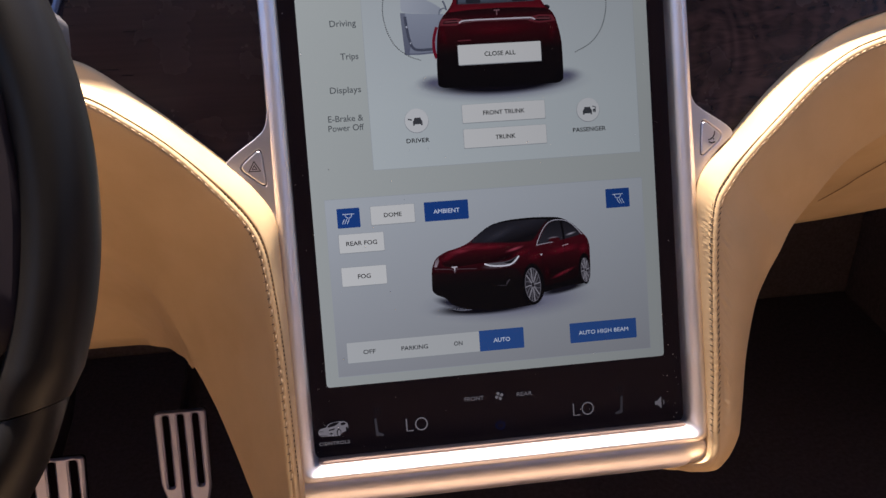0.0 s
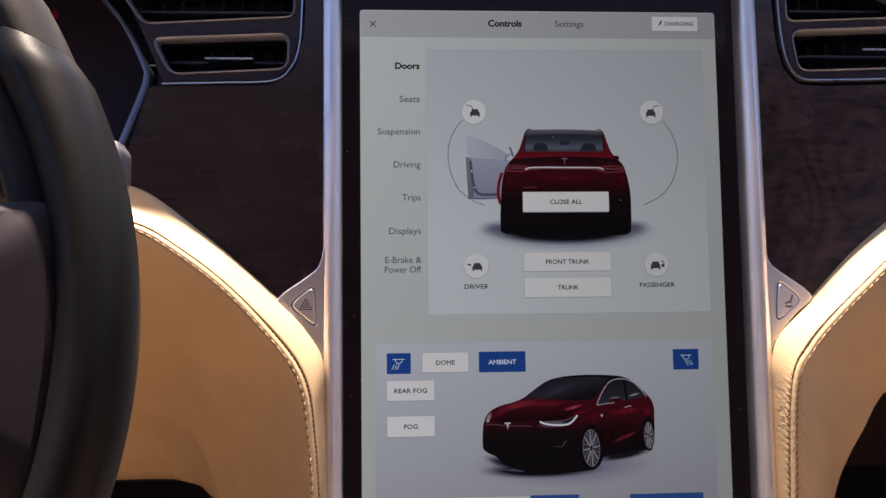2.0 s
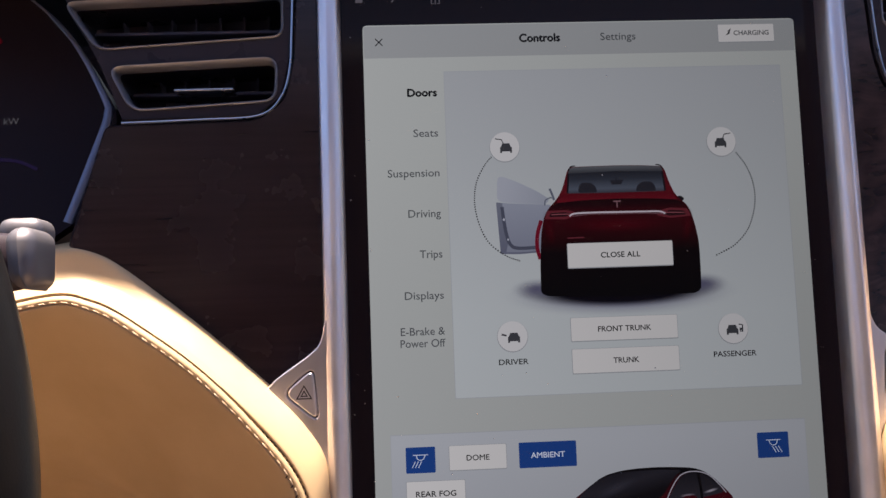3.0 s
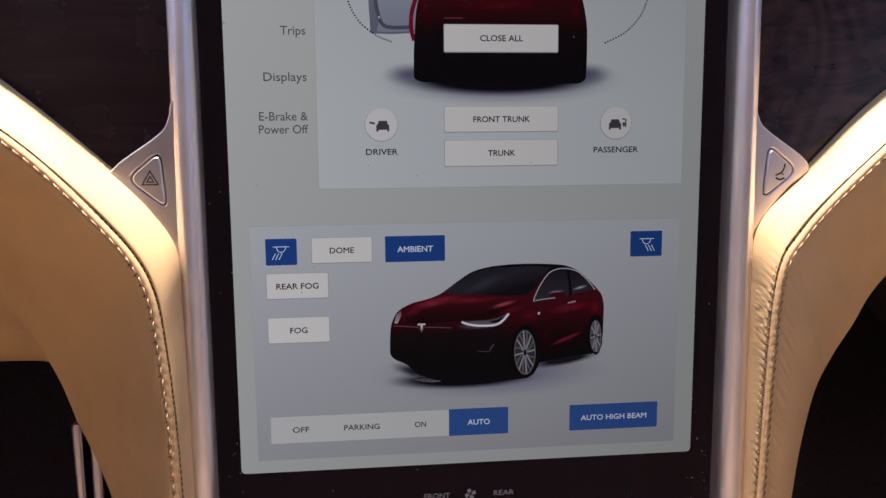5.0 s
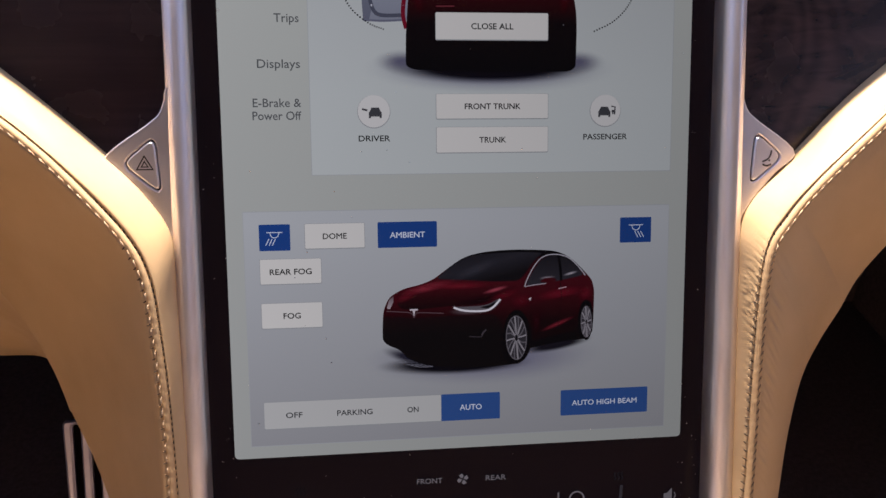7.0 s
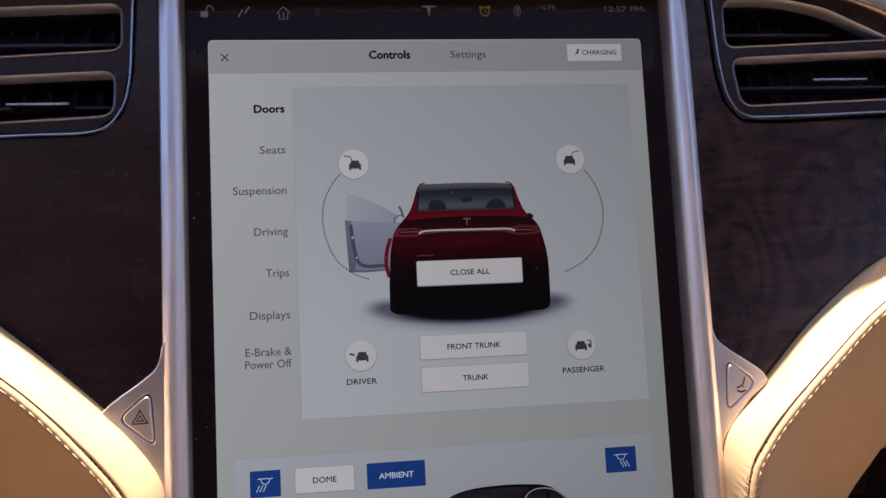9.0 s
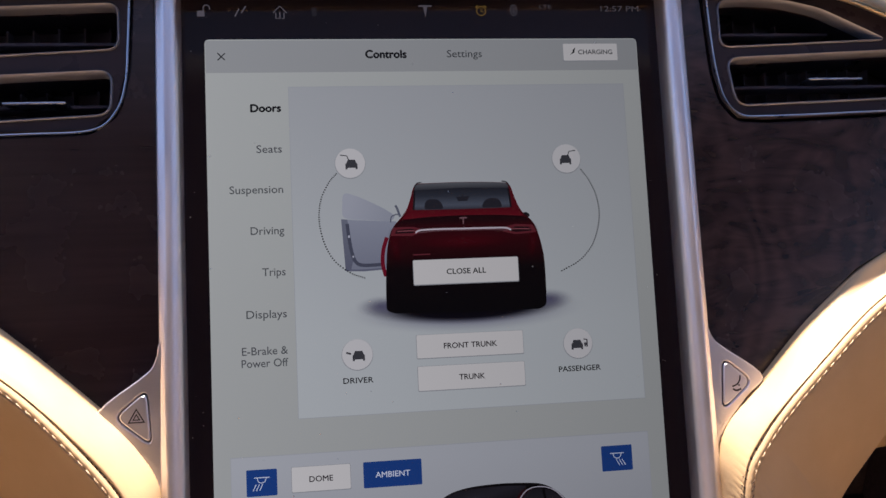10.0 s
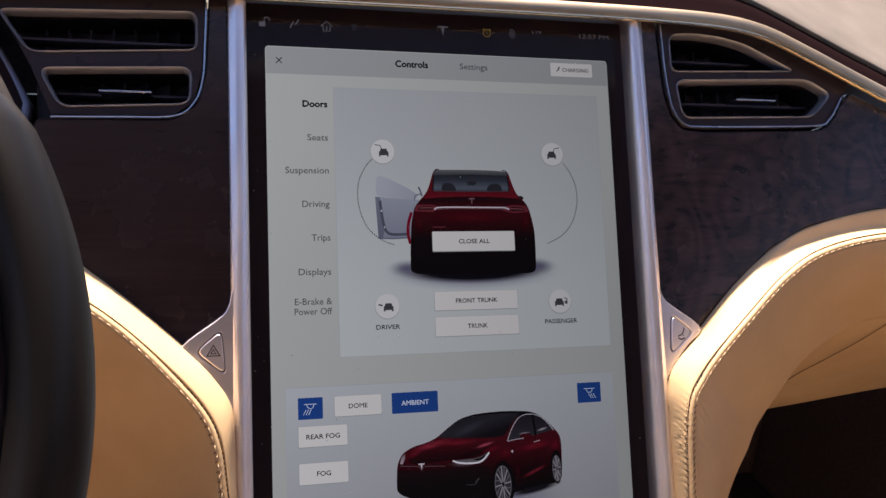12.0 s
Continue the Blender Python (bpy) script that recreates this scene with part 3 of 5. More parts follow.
for i in range(30):
    x = -0.1295 + 0.2595 * i / 29
    lip.append([(x, -0.0145, -0.1660), (x, -0.0164, -0.1678), (x, -0.0170, -0.1710), (x, -0.0168, -0.1750), (x, -0.0155, -0.1790), (x, -0.0125, -0.1825), (x, -0.0075, -0.1855), (x, 0.0, -0.187), (x, 0.03, -0.188)])
part("lower_lip", grid(lip), METAL, surround, "rounded satin metal lip below the screen")


# ---- leather pads ----
def leather_pad(stations, label, wrinkle):
    """A padded leather panel: a rolled upper edge, a stitched welt and a face that falls away to the footwell."""
    n = 1700 if wrinkle else 1000
    A = spline([(q[0][0], q[0][1], 0) for q in stations], n)
    B = spline([(q[1][0], q[1][1], 0) for q in stations], n)
    C = spline([q[-1] for q in stations], n)
    D = spline([q[2] for q in stations], n) if len(stations[0]) > 3 else None
    s_sign = 1 if stations[0][0][0] > 0 else -1
    PITCH, slim = 0.0037, 0.68 if wrinkle else 0.6
    roll = [(0.0, 0.006), (0.0, -0.008), (0.04, -0.0128), (0.13, -0.0172), (0.27, -0.0216), (0.43, -0.0254), (0.6, -0.0284), (0.76, -0.0305), (0.88, -0.0318), (0.95, -0.0318), (1.0, -0.0309)]
    deep = (0.03, -0.0080, -0.0088, -0.0092, -0.0098, -0.0106, -0.0120, -0.0156, -0.0245, -0.0315, -0.0305)
    profile = []
    for k, ((f, y), back) in enumerate(zip(roll, deep)):
        if k > 3:
            profile.append(((f + roll[k - 1][0]) / 2, (y + roll[k - 1][1]) / 2 - 0.00025, (back + deep[k - 1]) / 2))
        profile.append((f, y, back))
    rows, stitch, walked = [], [], 0.0
    for i in range(n):
        a, b, c = A[i], B[i], C[i]
        t = (B[min(i + 2, n - 1)] - B[max(i - 2, 0)]).normalized()
        walked += (B[i] - B[max(i - 1, 0)]).length
        down = Vector((-t.y, t.x, 0)) * s_sign
        b = b - down * (0.0054 * slim - 0.0012)
        out = Vector((b.x - a.x, b.y - a.y, 0))
        row = []
        steep = max(0.0, min(1.0, (0.005 - b.y) / 0.03)) * max(0.0, min(1.0, (b.y + 0.17) / 0.02))
        far = max(0.0, min(1.0, (abs(a.x) - 0.150) / 0.100))
        far = far * far * (3 - 2 * far)
        for f, y, back in profile:
            p = a + out * f - (down * 0.008 * far if back > 0.02 else Vector((0, 0, 0)))
            y = y + (back - y) * far
            if wrinkle and f > 0.2 and steep > 0:
                # short slanting gathers run into the seam; a worn, wrinkled patch near the bend
                drift = 0.35 * noise.noise(Vector((walked * 55, 1.7, f * 1.5)))
                ridge = abs(math.sin(math.pi * (walked / PITCH + 0.8 * (1 - f) + drift)))
                rise = min(1.0, max(0.0, (f - 0.3) / 0.6)) ** 1.6 * (0.75 + 0.5 * noise.noise(Vector((walked * 90, 5, 0))))
                upper = max(0.0, 1 - abs(b.y + 0.036) / 0.020)
                crease = 0.00030 * noise.noise(Vector((f * 7, walked * 330, 2))) + 0.00022 * noise.noise(Vector((f * 14, walked * 760, 7)))
                fold = (0.00045 * rise * (ridge ** 0.35 - 0.75) + crease * (0.10 + 0.5 * upper)) * steep
                p = p - down * fold
                y = y - 0.4 * fold
            row.append(Vector((p.x, y, p.y)))
        # welt below the seam
        for d, y in ((0.0005, -0.0316), (0.0013, -0.0325), (0.0024, -0.0331), (0.0036, -0.0334), (0.0048, -0.0333), (0.0056, -0.0329), (0.0061, -0.0324), (0.0067, -0.0328), (0.0077, -0.0326), (0.0092, -0.0322)):
            p = b + down * d * slim
            # leather rises between the stitches
            tight = wrinkle and steep > 0.3
            scale = abs(math.sin(math.pi * (walked / (PITCH if tight else 0.0049) + 150 * d))) ** 0.5
            pucker = 0.00018 * (1 - scale) * max(0.0, 1 - abs(d - 0.0042) / 0.0030) * (0.35 + 0.65 * steep)
            if tight:
                pucker += 0.00010 * steep * noise.noise(Vector((walked * 260, d * 500, 0)))
            row.append(Vector((p.x, y + pucker, p.y)))
        p0 = b + down * 0.0092 * slim
        for k in range(1, 29):
            # to the crease, where there is one, and on to the lower edge
            last_span = D is None or k > 18
            e = c if last_span else D[i]
            if D is None or not last_span:
                f = k / (28 if D is None else 18)
                g = f ** 0.9
                y = -0.0321 + (e.z + 0.0321) * (f ** (1.25 + 0.9 * steep if wrinkle else 0.88))
                q = Vector((p0.x + (e.x - p0.x) * g, y, p0.y + (e.y - p0.y) * g))
            else:
                f = (k - 18) / 10
                d0 = D[i]
                q = Vector((d0.x + (c.x - d0.x) * f, d0.z + (c.z - d0.z) * f, d0.y + (c.y - d0.y) * f))
                f = 1.0
            nz = noise.noise(Vector((q.x * 30, q.y * 30, q.z * 30))) * 0.0006
            fade = max(0, 1 - f * 5)
            if wrinkle:
                nz += 0.0008 * steep * fade * noise.noise(Vector((q.x * 160, walked * 260, 0)))
            row.append(q + Vector((0, nz, 0)))
        # the lower end tucks in behind the metal lip
        tuck = max(0.0, min(1.0, (0.1275 - abs(b.x)) / 0.014)) if b.y < -0.16 and wrinkle else 0.0
        row = [q + Vector((0, 0.026 * tuck * tuck * (3 - 2 * tuck), 0)) for q in row]
        # the edge turns in
        e = row[-1]
        row.append(e + Vector((s_sign * -0.001, 0.004, 0.003)))
        row.append(e + Vector((s_sign * -0.001, 0.015, 0.02)))
        rows.append(row)
        q = b + down * 0.0054 * slim
        r = b + down * 0.0002
        stitch.append((walked, Vector((q.x, -0.0334, q.y)), Vector((r.x, -0.0314, r.y)), t))
    root = thing("leather_pad", (stations[7][0][0], 0, stations[-1][0][1]), label, "leather pad", "dashboard leather pads")
    bm = grid(rows)
    bmesh.ops.recalc_face_normals(bm, faces=bm.faces)
    part("cover", bm, LEATHER, root, sharp=80)
    seams, holes = [], []
    last, last_small = 0.0, 0.0
    for s, p, r, t in stitch:
        way, side = Vector((t.x, 0, t.y)), Vector((-t.y, 0, t.x)) * s_sign
        low = wrinkle and p.z < -0.014
        if s - last >= (PITCH if low else 0.0049) and p.z > -0.158:
            last = s
            d, lift = way * 0.0018, Vector((0, -0.0002, 0))
            lean = side * 0.0003
            if low:
                holes.append(tube([p - d * 0.75 + lean * 2, p + lift, p + d * 0.75 - lean * 2], [0.0002, 0.00036, 0.0002], 5))
                continue
            thin = 0.9
            if p.z < 0.0 and not wrinkle:
                holes.append(tube([p + d * 0.9 + side * 0.0002, p + d * 1.15 + side * 0.0008, p + d * 1.2 + side * 0.0016], [0.0003, 0.0004, 0.00015], 5))
            seams.append(tube([p - d - lean + Vector((0, 0.0003, 0)), p - d * 0.5 + lift, p + d * 0.5 + lift, p + d + lean + Vector((0, 0.0003, 0))], [0.0002 * thin, 0.00034 * thin, 0.00034 * thin, 0.0002 * thin], 6))
        if not wrinkle and s - last_small >= 0.0026 and -0.158 < p.z < 0.012:
            last_small = s
            holes.append(tube([r - way * 0.0010, r + Vector((0, -0.0003, 0)), r + way * 0.0008 + side * 0.0002], [0.0002, 0.00036, 0.0002], 5))
        if wrinkle and s - last_small >= (PITCH if low else 0.0049) and -0.158 < p.z < 0.0:
            last_small = s
            reach = 0.0016 if low else 0.0010
            holes.append(tube([r - side * reach - way * 0.0013, r - way * 0.0003 + Vector((0, -0.0003, 0)), r + side * 0.0013 + way * 0.0004 + Vector((0, -0.0008, 0))], [0.0002, 0.00042, 0.0002], 5))
    # brown marks: the shade of the seam's stitches, put into their colour
    part("seam_shade_marks", joined(holes), SHADED_STITCH, root, "fine row of brown marks for shaded stitches and holes along the seam")
    part("stitching", joined(seams), THREAD, root, "row of pale thread stitches")
    return root


leather_pad([((-0.330, 0.085), (-0.330, 0.055), (-0.335, 0.000, 0.060), (-0.330, -0.109, 0.215)),
             ((-0.262, 0.100), (-0.258, 0.074), (-0.285, -0.005, 0.055), (-0.295, -0.109, 0.215)),
             ((-0.235, 0.0965), (-0.232, 0.072), (-0.262, -0.012, 0.052), (-0.272, -0.109, 0.212)),
             ((-0.2025, 0.0724), (-0.207, 0.057), (-0.243, -0.022, 0.050), (-0.258, -0.1095, 0.200)),
             ((-0.181, 0.0544), (-0.183, 0.038), (-0.229, -0.036, 0.050), (-0.243, -0.1075, 0.175)),
             ((-0.156, 0.0314), (-0.160, 0.014), (-0.2185, -0.053, 0.050), (-0.2295, -0.1060, 0.140)),
             ((-0.1410, 0.0156), (-0.146, -0.004), (-0.211, -0.068, 0.051), (-0.2155, -0.1035, 0.100)),
             ((-0.1308, -0.0025), (-0.1395, -0.020), (-0.205, -0.083, 0.052), (-0.2045, -0.1045, 0.066)),
             ((-0.1295, -0.030), (-0.1365, -0.042), (-0.198, -0.1005, 0.052), (-0.1993, -0.1035, 0.054)),
             ((-0.1285, -0.070), (-0.134, -0.075), (-0.1875, -0.125, 0.048), (-0.1885, -0.128, 0.050)),
             ((-0.128, -0.120), (-0.1325, -0.122), (-0.1780, -0.150, 0.042), (-0.1790, -0.153, 0.044)),
             ((-0.1275, -0.20), (-0.131, -0.20), (-0.158, -0.213, 0.030), (-0.159, -0.216, 0.033))],
            "cream leather knee pad with pale stitching, on the driver's side", False)
leather_pad([((0.37, 0.1135), (0.37, 0.088), (0.37, 0.036, 0.012)),
             ((0.302, 0.1080), (0.2914, 0.0862), (0.305, 0.032, 0.010)),
             ((0.249, 0.0960), (0.2427, 0.0773), (0.272, 0.021, 0.008)),
             ((0.218, 0.0810), (0.2122, 0.0616), (0.245, 0.006, 0.005)),
             ((0.187, 0.0572), (0.1817, 0.0354), (0.2220, -0.0155, 0.003)),
             ((0.159, 0.0294), (0.158, 0.013), (0.2048, -0.0335, 0.002)),
             ((0.1385, 0.0105), (0.147, 0.000), (0.1942, -0.0495, 0.0)),
             ((0.1320, -0.005), (0.1395, -0.012), (0.1842, -0.0655, 0.0)),
             ((0.1313, -0.027), (0.136, -0.032), (0.1755, -0.084, 0.0)),
             ((0.1312, -0.07), (0.1340, -0.07), (0.168, -0.116, 0.0)),
             ((0.1312, -0.12), (0.1325, -0.12), (0.1628, -0.15, 0.0)),
             ((0.1312, -0.154), (0.1305, -0.154), (0.1585, -0.172, 0.0)),
             ((0.1308, -0.167), (0.1300, -0.1665), (0.1515, -0.1855, 0.0)),
             ((0.1290, -0.177), (0.1270, -0.1765), (0.1430, -0.1935, 0.0)),
             ((0.1230, -0.182), (0.1205, -0.1830), (0.1330, -0.1962, 0.001)),
             ((0.1150, -0.182), (0.1130, -0.1840), (0.1210, -0.1935, 0.002)),
             ((0.1040, -0.180), (0.1030, -0.1820), (0.1080, -0.1885, 0.004))],
            "cream leather pad with puckered stitching, on the passenger's side", True)

# ---- glovebox ----
glovebox = thing("glovebox", (0.35, 0.1, -0.06), "cream leather glovebox front under the pad", "glovebox")
rows = []
for i in range(60):
    x = 0.185 + 0.5 * i / 59
    sag = 0.004 * math.sin(i * 0.11) - 0.05 * (x - 0.2)
    rows.append([(x, y, z - sag * f) for y, z, f in ((0.012, 0.05, 0), (0.03, 0.035, 0.2), (0.06, 0.017, 0.5), (0.095, 0.0, 0.8), (0.13, -0.017, 1), (0.165, -0.034, 1), (0.195, -0.047, 1), (0.212, -0.052, 1), (0.222, -0.050, 1), (0.228, -0.04, 1), (0.23, 0.0, 1))])
bm = grid(rows)
bmesh.ops.recalc_face_normals(bm, faces=bm.faces)
part("door", bm, LEATHER, glovebox)
# The shade in the glovebox crease is drawn as a thin brown bar.
part("seam", tube(spline([(0.31, 0.150, -0.027), (0.3195, 0.1275, -0.0157), (0.3227, 0.1125, -0.0084), (0.329, 0.0925, 0.001), (0.340, 0.06, 0.017), (0.352, 0.03, 0.035)], 30), 0.0004, 6), material("seam_shadow", (0.22, 0.15, 0.09), 0.8), glovebox, "thin brown line for the shade in the glovebox crease")


# ---- touch screen ----
touch = thing("touch_screen", (0, 0, 0), "large upright touch screen showing a vehicle controls page", "touch screen")
GLASS = rough_vary(material("display_glass", (0.015, 0.0112, 0.0145), 0.08, specular=0.13), 25, 0.05, 0.12)
part("cover_glass", plate(rounded(box2(-0.1232, -0.1590, 0.1250, 0.2350), 0.005), 0.0, 0.012), GLASS, touch, "glossy black cover glass")
Y1, Y2, Y3, Y4, Y5, Y6 = (-0.0002 * k for k in range(1, 7))

# PAGE and INSET_LOW darken downwards: the screen's brightness falloff is in their colours.
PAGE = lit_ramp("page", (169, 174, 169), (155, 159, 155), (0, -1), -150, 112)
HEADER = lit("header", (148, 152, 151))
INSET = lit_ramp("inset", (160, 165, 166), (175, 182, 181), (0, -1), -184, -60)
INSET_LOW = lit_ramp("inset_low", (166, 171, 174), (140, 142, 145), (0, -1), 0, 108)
WHITE = lit("button", (197, 197, 193))
ROUND_WHITE = lit("round_button", (192, 193, 191))
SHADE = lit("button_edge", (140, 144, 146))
BLUE = lit("blue_button", (25, 61, 124))
# The button blue with the lower glass's reflection haze put into its colour.
BLUE_HAZED = lit("hazed_blue_button", (42, 76, 134))
INK = lit("ink", (48, 51, 54))
INK_DARK = lit("ink_dark", (13, 15, 19))
INK_GREY = lit("ink_grey", (80, 84, 86))
INK_WHITE = lit("ink_white", (198, 206, 220))
BAR_ICON = lit("bar_icon", (116, 111, 115))
BAR_DIM = lit("bar_dim", (36, 33, 38))
BAR_FAINT = lit("bar_faint", (84, 80, 86))
AMBER = lit("amber", (112, 88, 44))
POWER_BLUE = lit("power_blue", (24, 30, 70))

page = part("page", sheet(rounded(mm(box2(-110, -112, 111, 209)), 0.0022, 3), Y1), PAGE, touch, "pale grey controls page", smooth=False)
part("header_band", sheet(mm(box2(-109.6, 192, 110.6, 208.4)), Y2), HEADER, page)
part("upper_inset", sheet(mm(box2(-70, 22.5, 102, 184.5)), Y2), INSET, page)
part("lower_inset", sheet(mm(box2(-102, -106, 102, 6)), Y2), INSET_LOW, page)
EDGE = lit("inset_edge", (153, 158, 161))
part("inset_border", stroke([(-70, 22.5), (102, 22.5), (102, 184.5), (-70, 184.5)], 0.35, Y2 - 0.00005, closed=True), EDGE, page)
part("inset_border", stroke([(-102, -106), (102, -106), (102, 6), (-102, 6)], 0.35, Y2 - 0.00005, closed=True), EDGE, page)


def caption(body, x, z, cap, mat, parent, width=0.0, align="CENTER", bold=0.0, name="caption", y=Y6):
    if body.isupper():
        # the page's capitals are low and wide
        cap, width = cap * 0.84, width * 0.96
    return part(name, words(body, x, z, cap, y, width, align, bold), mat, parent, smooth=False)


def button(x0, z0, x1, z1, mat, body="", cap=3.3, width=0.0, ink=INK_DARK, bold=0.018, shadow=True, lift=0.0):
    if shadow:
        part("button_shadow", sheet(rounded(mm(box2(x0 - 0.25, z0 - 0.45, x1 + 0.25, z1 + 0.15)), 0.0007, 3), Y3 - lift), SHADE, page, smooth=False)
    b = part("button", sheet(rounded(mm(box2(x0, z0, x1, z1)), 0.0006, 3), Y4 - lift), mat, page, smooth=False)
    if body:
        caption(body, (x0 + x1) / 2, (z0 + z1) / 2, cap, ink, b, width, bold=bold, y=Y6 - lift)
    return b


# header
part("close_cross", joined([stroke([(-103.8, 198.2), (-100.2, 201.8)], 0.5, Y5), stroke([(-103.8, 201.8), (-100.2, 198.2)], 0.5, Y6)]), INK_DARK, page)
caption("Controls", -21, 201, 4.2, INK_DARK, page, 20.5, bold=0.042, name="heading")
caption("Settings", 19, 201, 4.0, INK, page, 18, name="heading")
chg = button(71, 197, 100, 206, WHITE)
caption("CHARGING", 88, 201.5, 3.0, INK, chg, 19, bold=0.014)
part("bolt", sheet(mm([(74.5, 200), (76.4, 202.2), (75.6, 202.2), (77.6, 204), (76.9, 202), (76.0, 202), (76.9, 201.2)]), Y6), INK_DARK, chg)
# menu
for body, z, w, b, mat in (("Doors", 174, 14.5, 0.042, INK_DARK), ("Seats", 153.5, 12.2, 0.008, INK_GREY), ("Suspension", 133.5, 25.5, 0.008, INK_GREY), ("Driving", 113.3, 16, 0.008, INK_GREY),
                           ("Trips", 93.2, 11, 0.008, INK_GREY), ("Displays", 73, 19, 0.008, INK_GREY), ("E-Brake &", 55.6, 21.5, 0.008, INK_GREY), ("Power Off", 49.8, 21.8, 0.008, INK_GREY)):
    caption(body, -74, z, 4.0, mat, page, w, "RIGHT", b, "menu_label")
# buttons
button(-12, 84, 40.5, 96, WHITE, "CLOSE ALL", 3.3, 20.5, lift=0.0008)
button(-12, 48, 41, 59.3, WHITE, "FRONT TRUNK", 3.3, 27.5)
button(-12, 32.3, 41, 44, WHITE, "TRUNK", 3.3, 13.2)
button(-74, -11.5, -46.5, 0, WHITE, "DOME", 3.3, 11.5, bold=0.014)
button(-40.3, -12, -12.3, 0.2, BLUE, "AMBIENT", 3.3, 17.2, INK_WHITE, 0.012, False)
button(-95, -27.8, -67, -16.2, WHITE, "REAR FOG", 3.3, 20)
button(-95, -48.8, -67, -37, WHITE, "FOG", 3.3, 8.2)
seg = button(-95.5, -97.6, -11, -84.6, lit("segment", (174, 176, 174)))
for body, x, w in (("OFF", -81.5, 8), ("PARKING", -52.8, 17.5), ("ON", -24.8, 5.6)):
    caption(body, x, -91, 3.3, INK, seg, w, bold=0.014)
button(-11, -97.8, 18, -84.4, BLUE_HAZED, "AUTO", 3.3, 11.2, INK_WHITE, 0.012, False)
button(48.5, -98, 93, -85, BLUE_HAZED, "AUTO HIGH BEAM", 3.2, 34.5, INK_WHITE, 0.012, False)


def lamp_icon(x0, x1, lean):
    b = button(x0, -12.2, x1, 0.1, BLUE, shadow=False)
    c = (x0 + x1) / 2
    part("lamp_symbol", joined([stroke([(c - 3.6, -3.6), (c + 3.6, -3.6)], 0.35, Y6),
                                stroke([(c - 2.1, -3.7), (c - 1.5, -5.4), (c, -6.1), (c + 1.5, -5.4), (c + 2.1, -3.7)], 0.35, Y6, 14)]
                               + [stroke([(c + lean * 1.0 + k - 0.1, -6.6), (c + lean * 2.6 + k, -9.6)], 0.35, Y6) for k in (-1.5, 0, 1.5)]), INK_WHITE, b)


lamp_icon(-95, -80.8, -1)
lamp_icon(77.3, 93, 1)


def car_icon(x, z, kind, side):
    """A round button with a small car seen from behind."""
    part("button_shadow", sheet(disc(x, z - 0.2, 7.65), Y3), SHADE, page, smooth=False)
    b = part("round_button", sheet(disc(x, z, 7.4), Y4), ROUND_WHITE, page, smooth=False)
    dx = 0.6 * side
    body = [(x + 0.8 * a + dx, z + 0.8 * c - 0.4) for a, c in ((-3.7, -3.4), (-3.7, 0), (-3.0, 0.6), (-2.2, 2.6), (2.2, 2.6), (3.0, 0.6), (3.7, 0), (3.7, -3.4), (2.5, -3.4), (2.5, -2.5), (-2.5, -2.5), (-2.5, -3.4))]
    bits = [sheet(mm(body), Y6)]
    if kind == "wing":
        bits.append(stroke([(x - 1.3 * side + dx, z + 1.6), (x - 1.5 * side, z + 3.6), (x - 4.8 * side, z + 4.1)], 0.5, Y6))
    elif kind == "door":
        bits.append(stroke([(x - 5.4, z + 1.0), (x - 3.0, z + 0.4)], 0.9, Y6))
    else:
        bits.append(stroke([(x + 2.8, z + 1.9), (x + 4.6, z + 1.6), (x + 4.5, z - 1.8), (x + 3.2, z - 1.4)], 0.7, Y6))
        bits.append(sheet(mm(box2(x + 3.0, z - 1.2, x + 4.2, z + 0.2)), Y6))
    part("car_symbol", joined(bits), lit("car_icon", (58, 60, 64)), b)


car_icon(-41, 145.5, "wing", 1)
car_icon(69, 145.5, "wing", -1)
car_icon(-41, 51.5, "door", 1)
car_icon(69, 51.5, "ajar", -1)
caption("DRIVER", -41, 39.2, 3.3, INK_DARK, page, 15, bold=0.016)
caption("PASSENGER", 69, 39.2, 3.3, INK_DARK, page, 22.3, bold=0.016)

# dashed swing arcs of the doors
for pts in ([(-47.8, 140.5), (-51.7, 136.1), (-55.6, 128.5), (-57, 121), (-56.7, 113.4), (-54.4, 104.6), (-50, 96.9), (-42.5, 91), (-35.8, 88.3)], [(76.1, 139.7), (80.3, 133.6), (83.4, 125.8), (84.4, 116.6), (82.6, 107.5), (79, 99.7), (72.2, 92.8), (62.7, 88)]):
    p = spline([(a, b, 0) for a, b in pts], 110)
    part("dashed_arc", joined([stroke([(p[i].x, p[i].y), (p[i + 1].x, p[i + 1].y)], 0.7, Y5) for i in range(0, 109, 2)]), INK_DARK, page)

# pictures of the car: thin layers drawn one over the other on the page
def layer(k):
    return Y3 - 0.00004 * k


def smooth_sheet(points, k, soften=3.5):
    """A flat shape with softened corners."""
    return sheet(rounded(mm(points), soften / 1000, 4), layer(k))


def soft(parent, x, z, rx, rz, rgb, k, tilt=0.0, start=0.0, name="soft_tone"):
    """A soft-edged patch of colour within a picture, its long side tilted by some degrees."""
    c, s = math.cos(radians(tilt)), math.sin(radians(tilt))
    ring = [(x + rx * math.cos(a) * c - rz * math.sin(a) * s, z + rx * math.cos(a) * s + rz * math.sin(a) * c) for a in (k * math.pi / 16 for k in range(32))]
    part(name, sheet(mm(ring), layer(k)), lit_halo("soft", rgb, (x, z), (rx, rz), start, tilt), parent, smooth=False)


DOWN = (0, -1)
CARBLACK = lit("car_black", (11, 9, 12))
SILVER = lit("car_silver", (186, 178, 184))
INKY = lit("car_ink", (24, 22, 27))

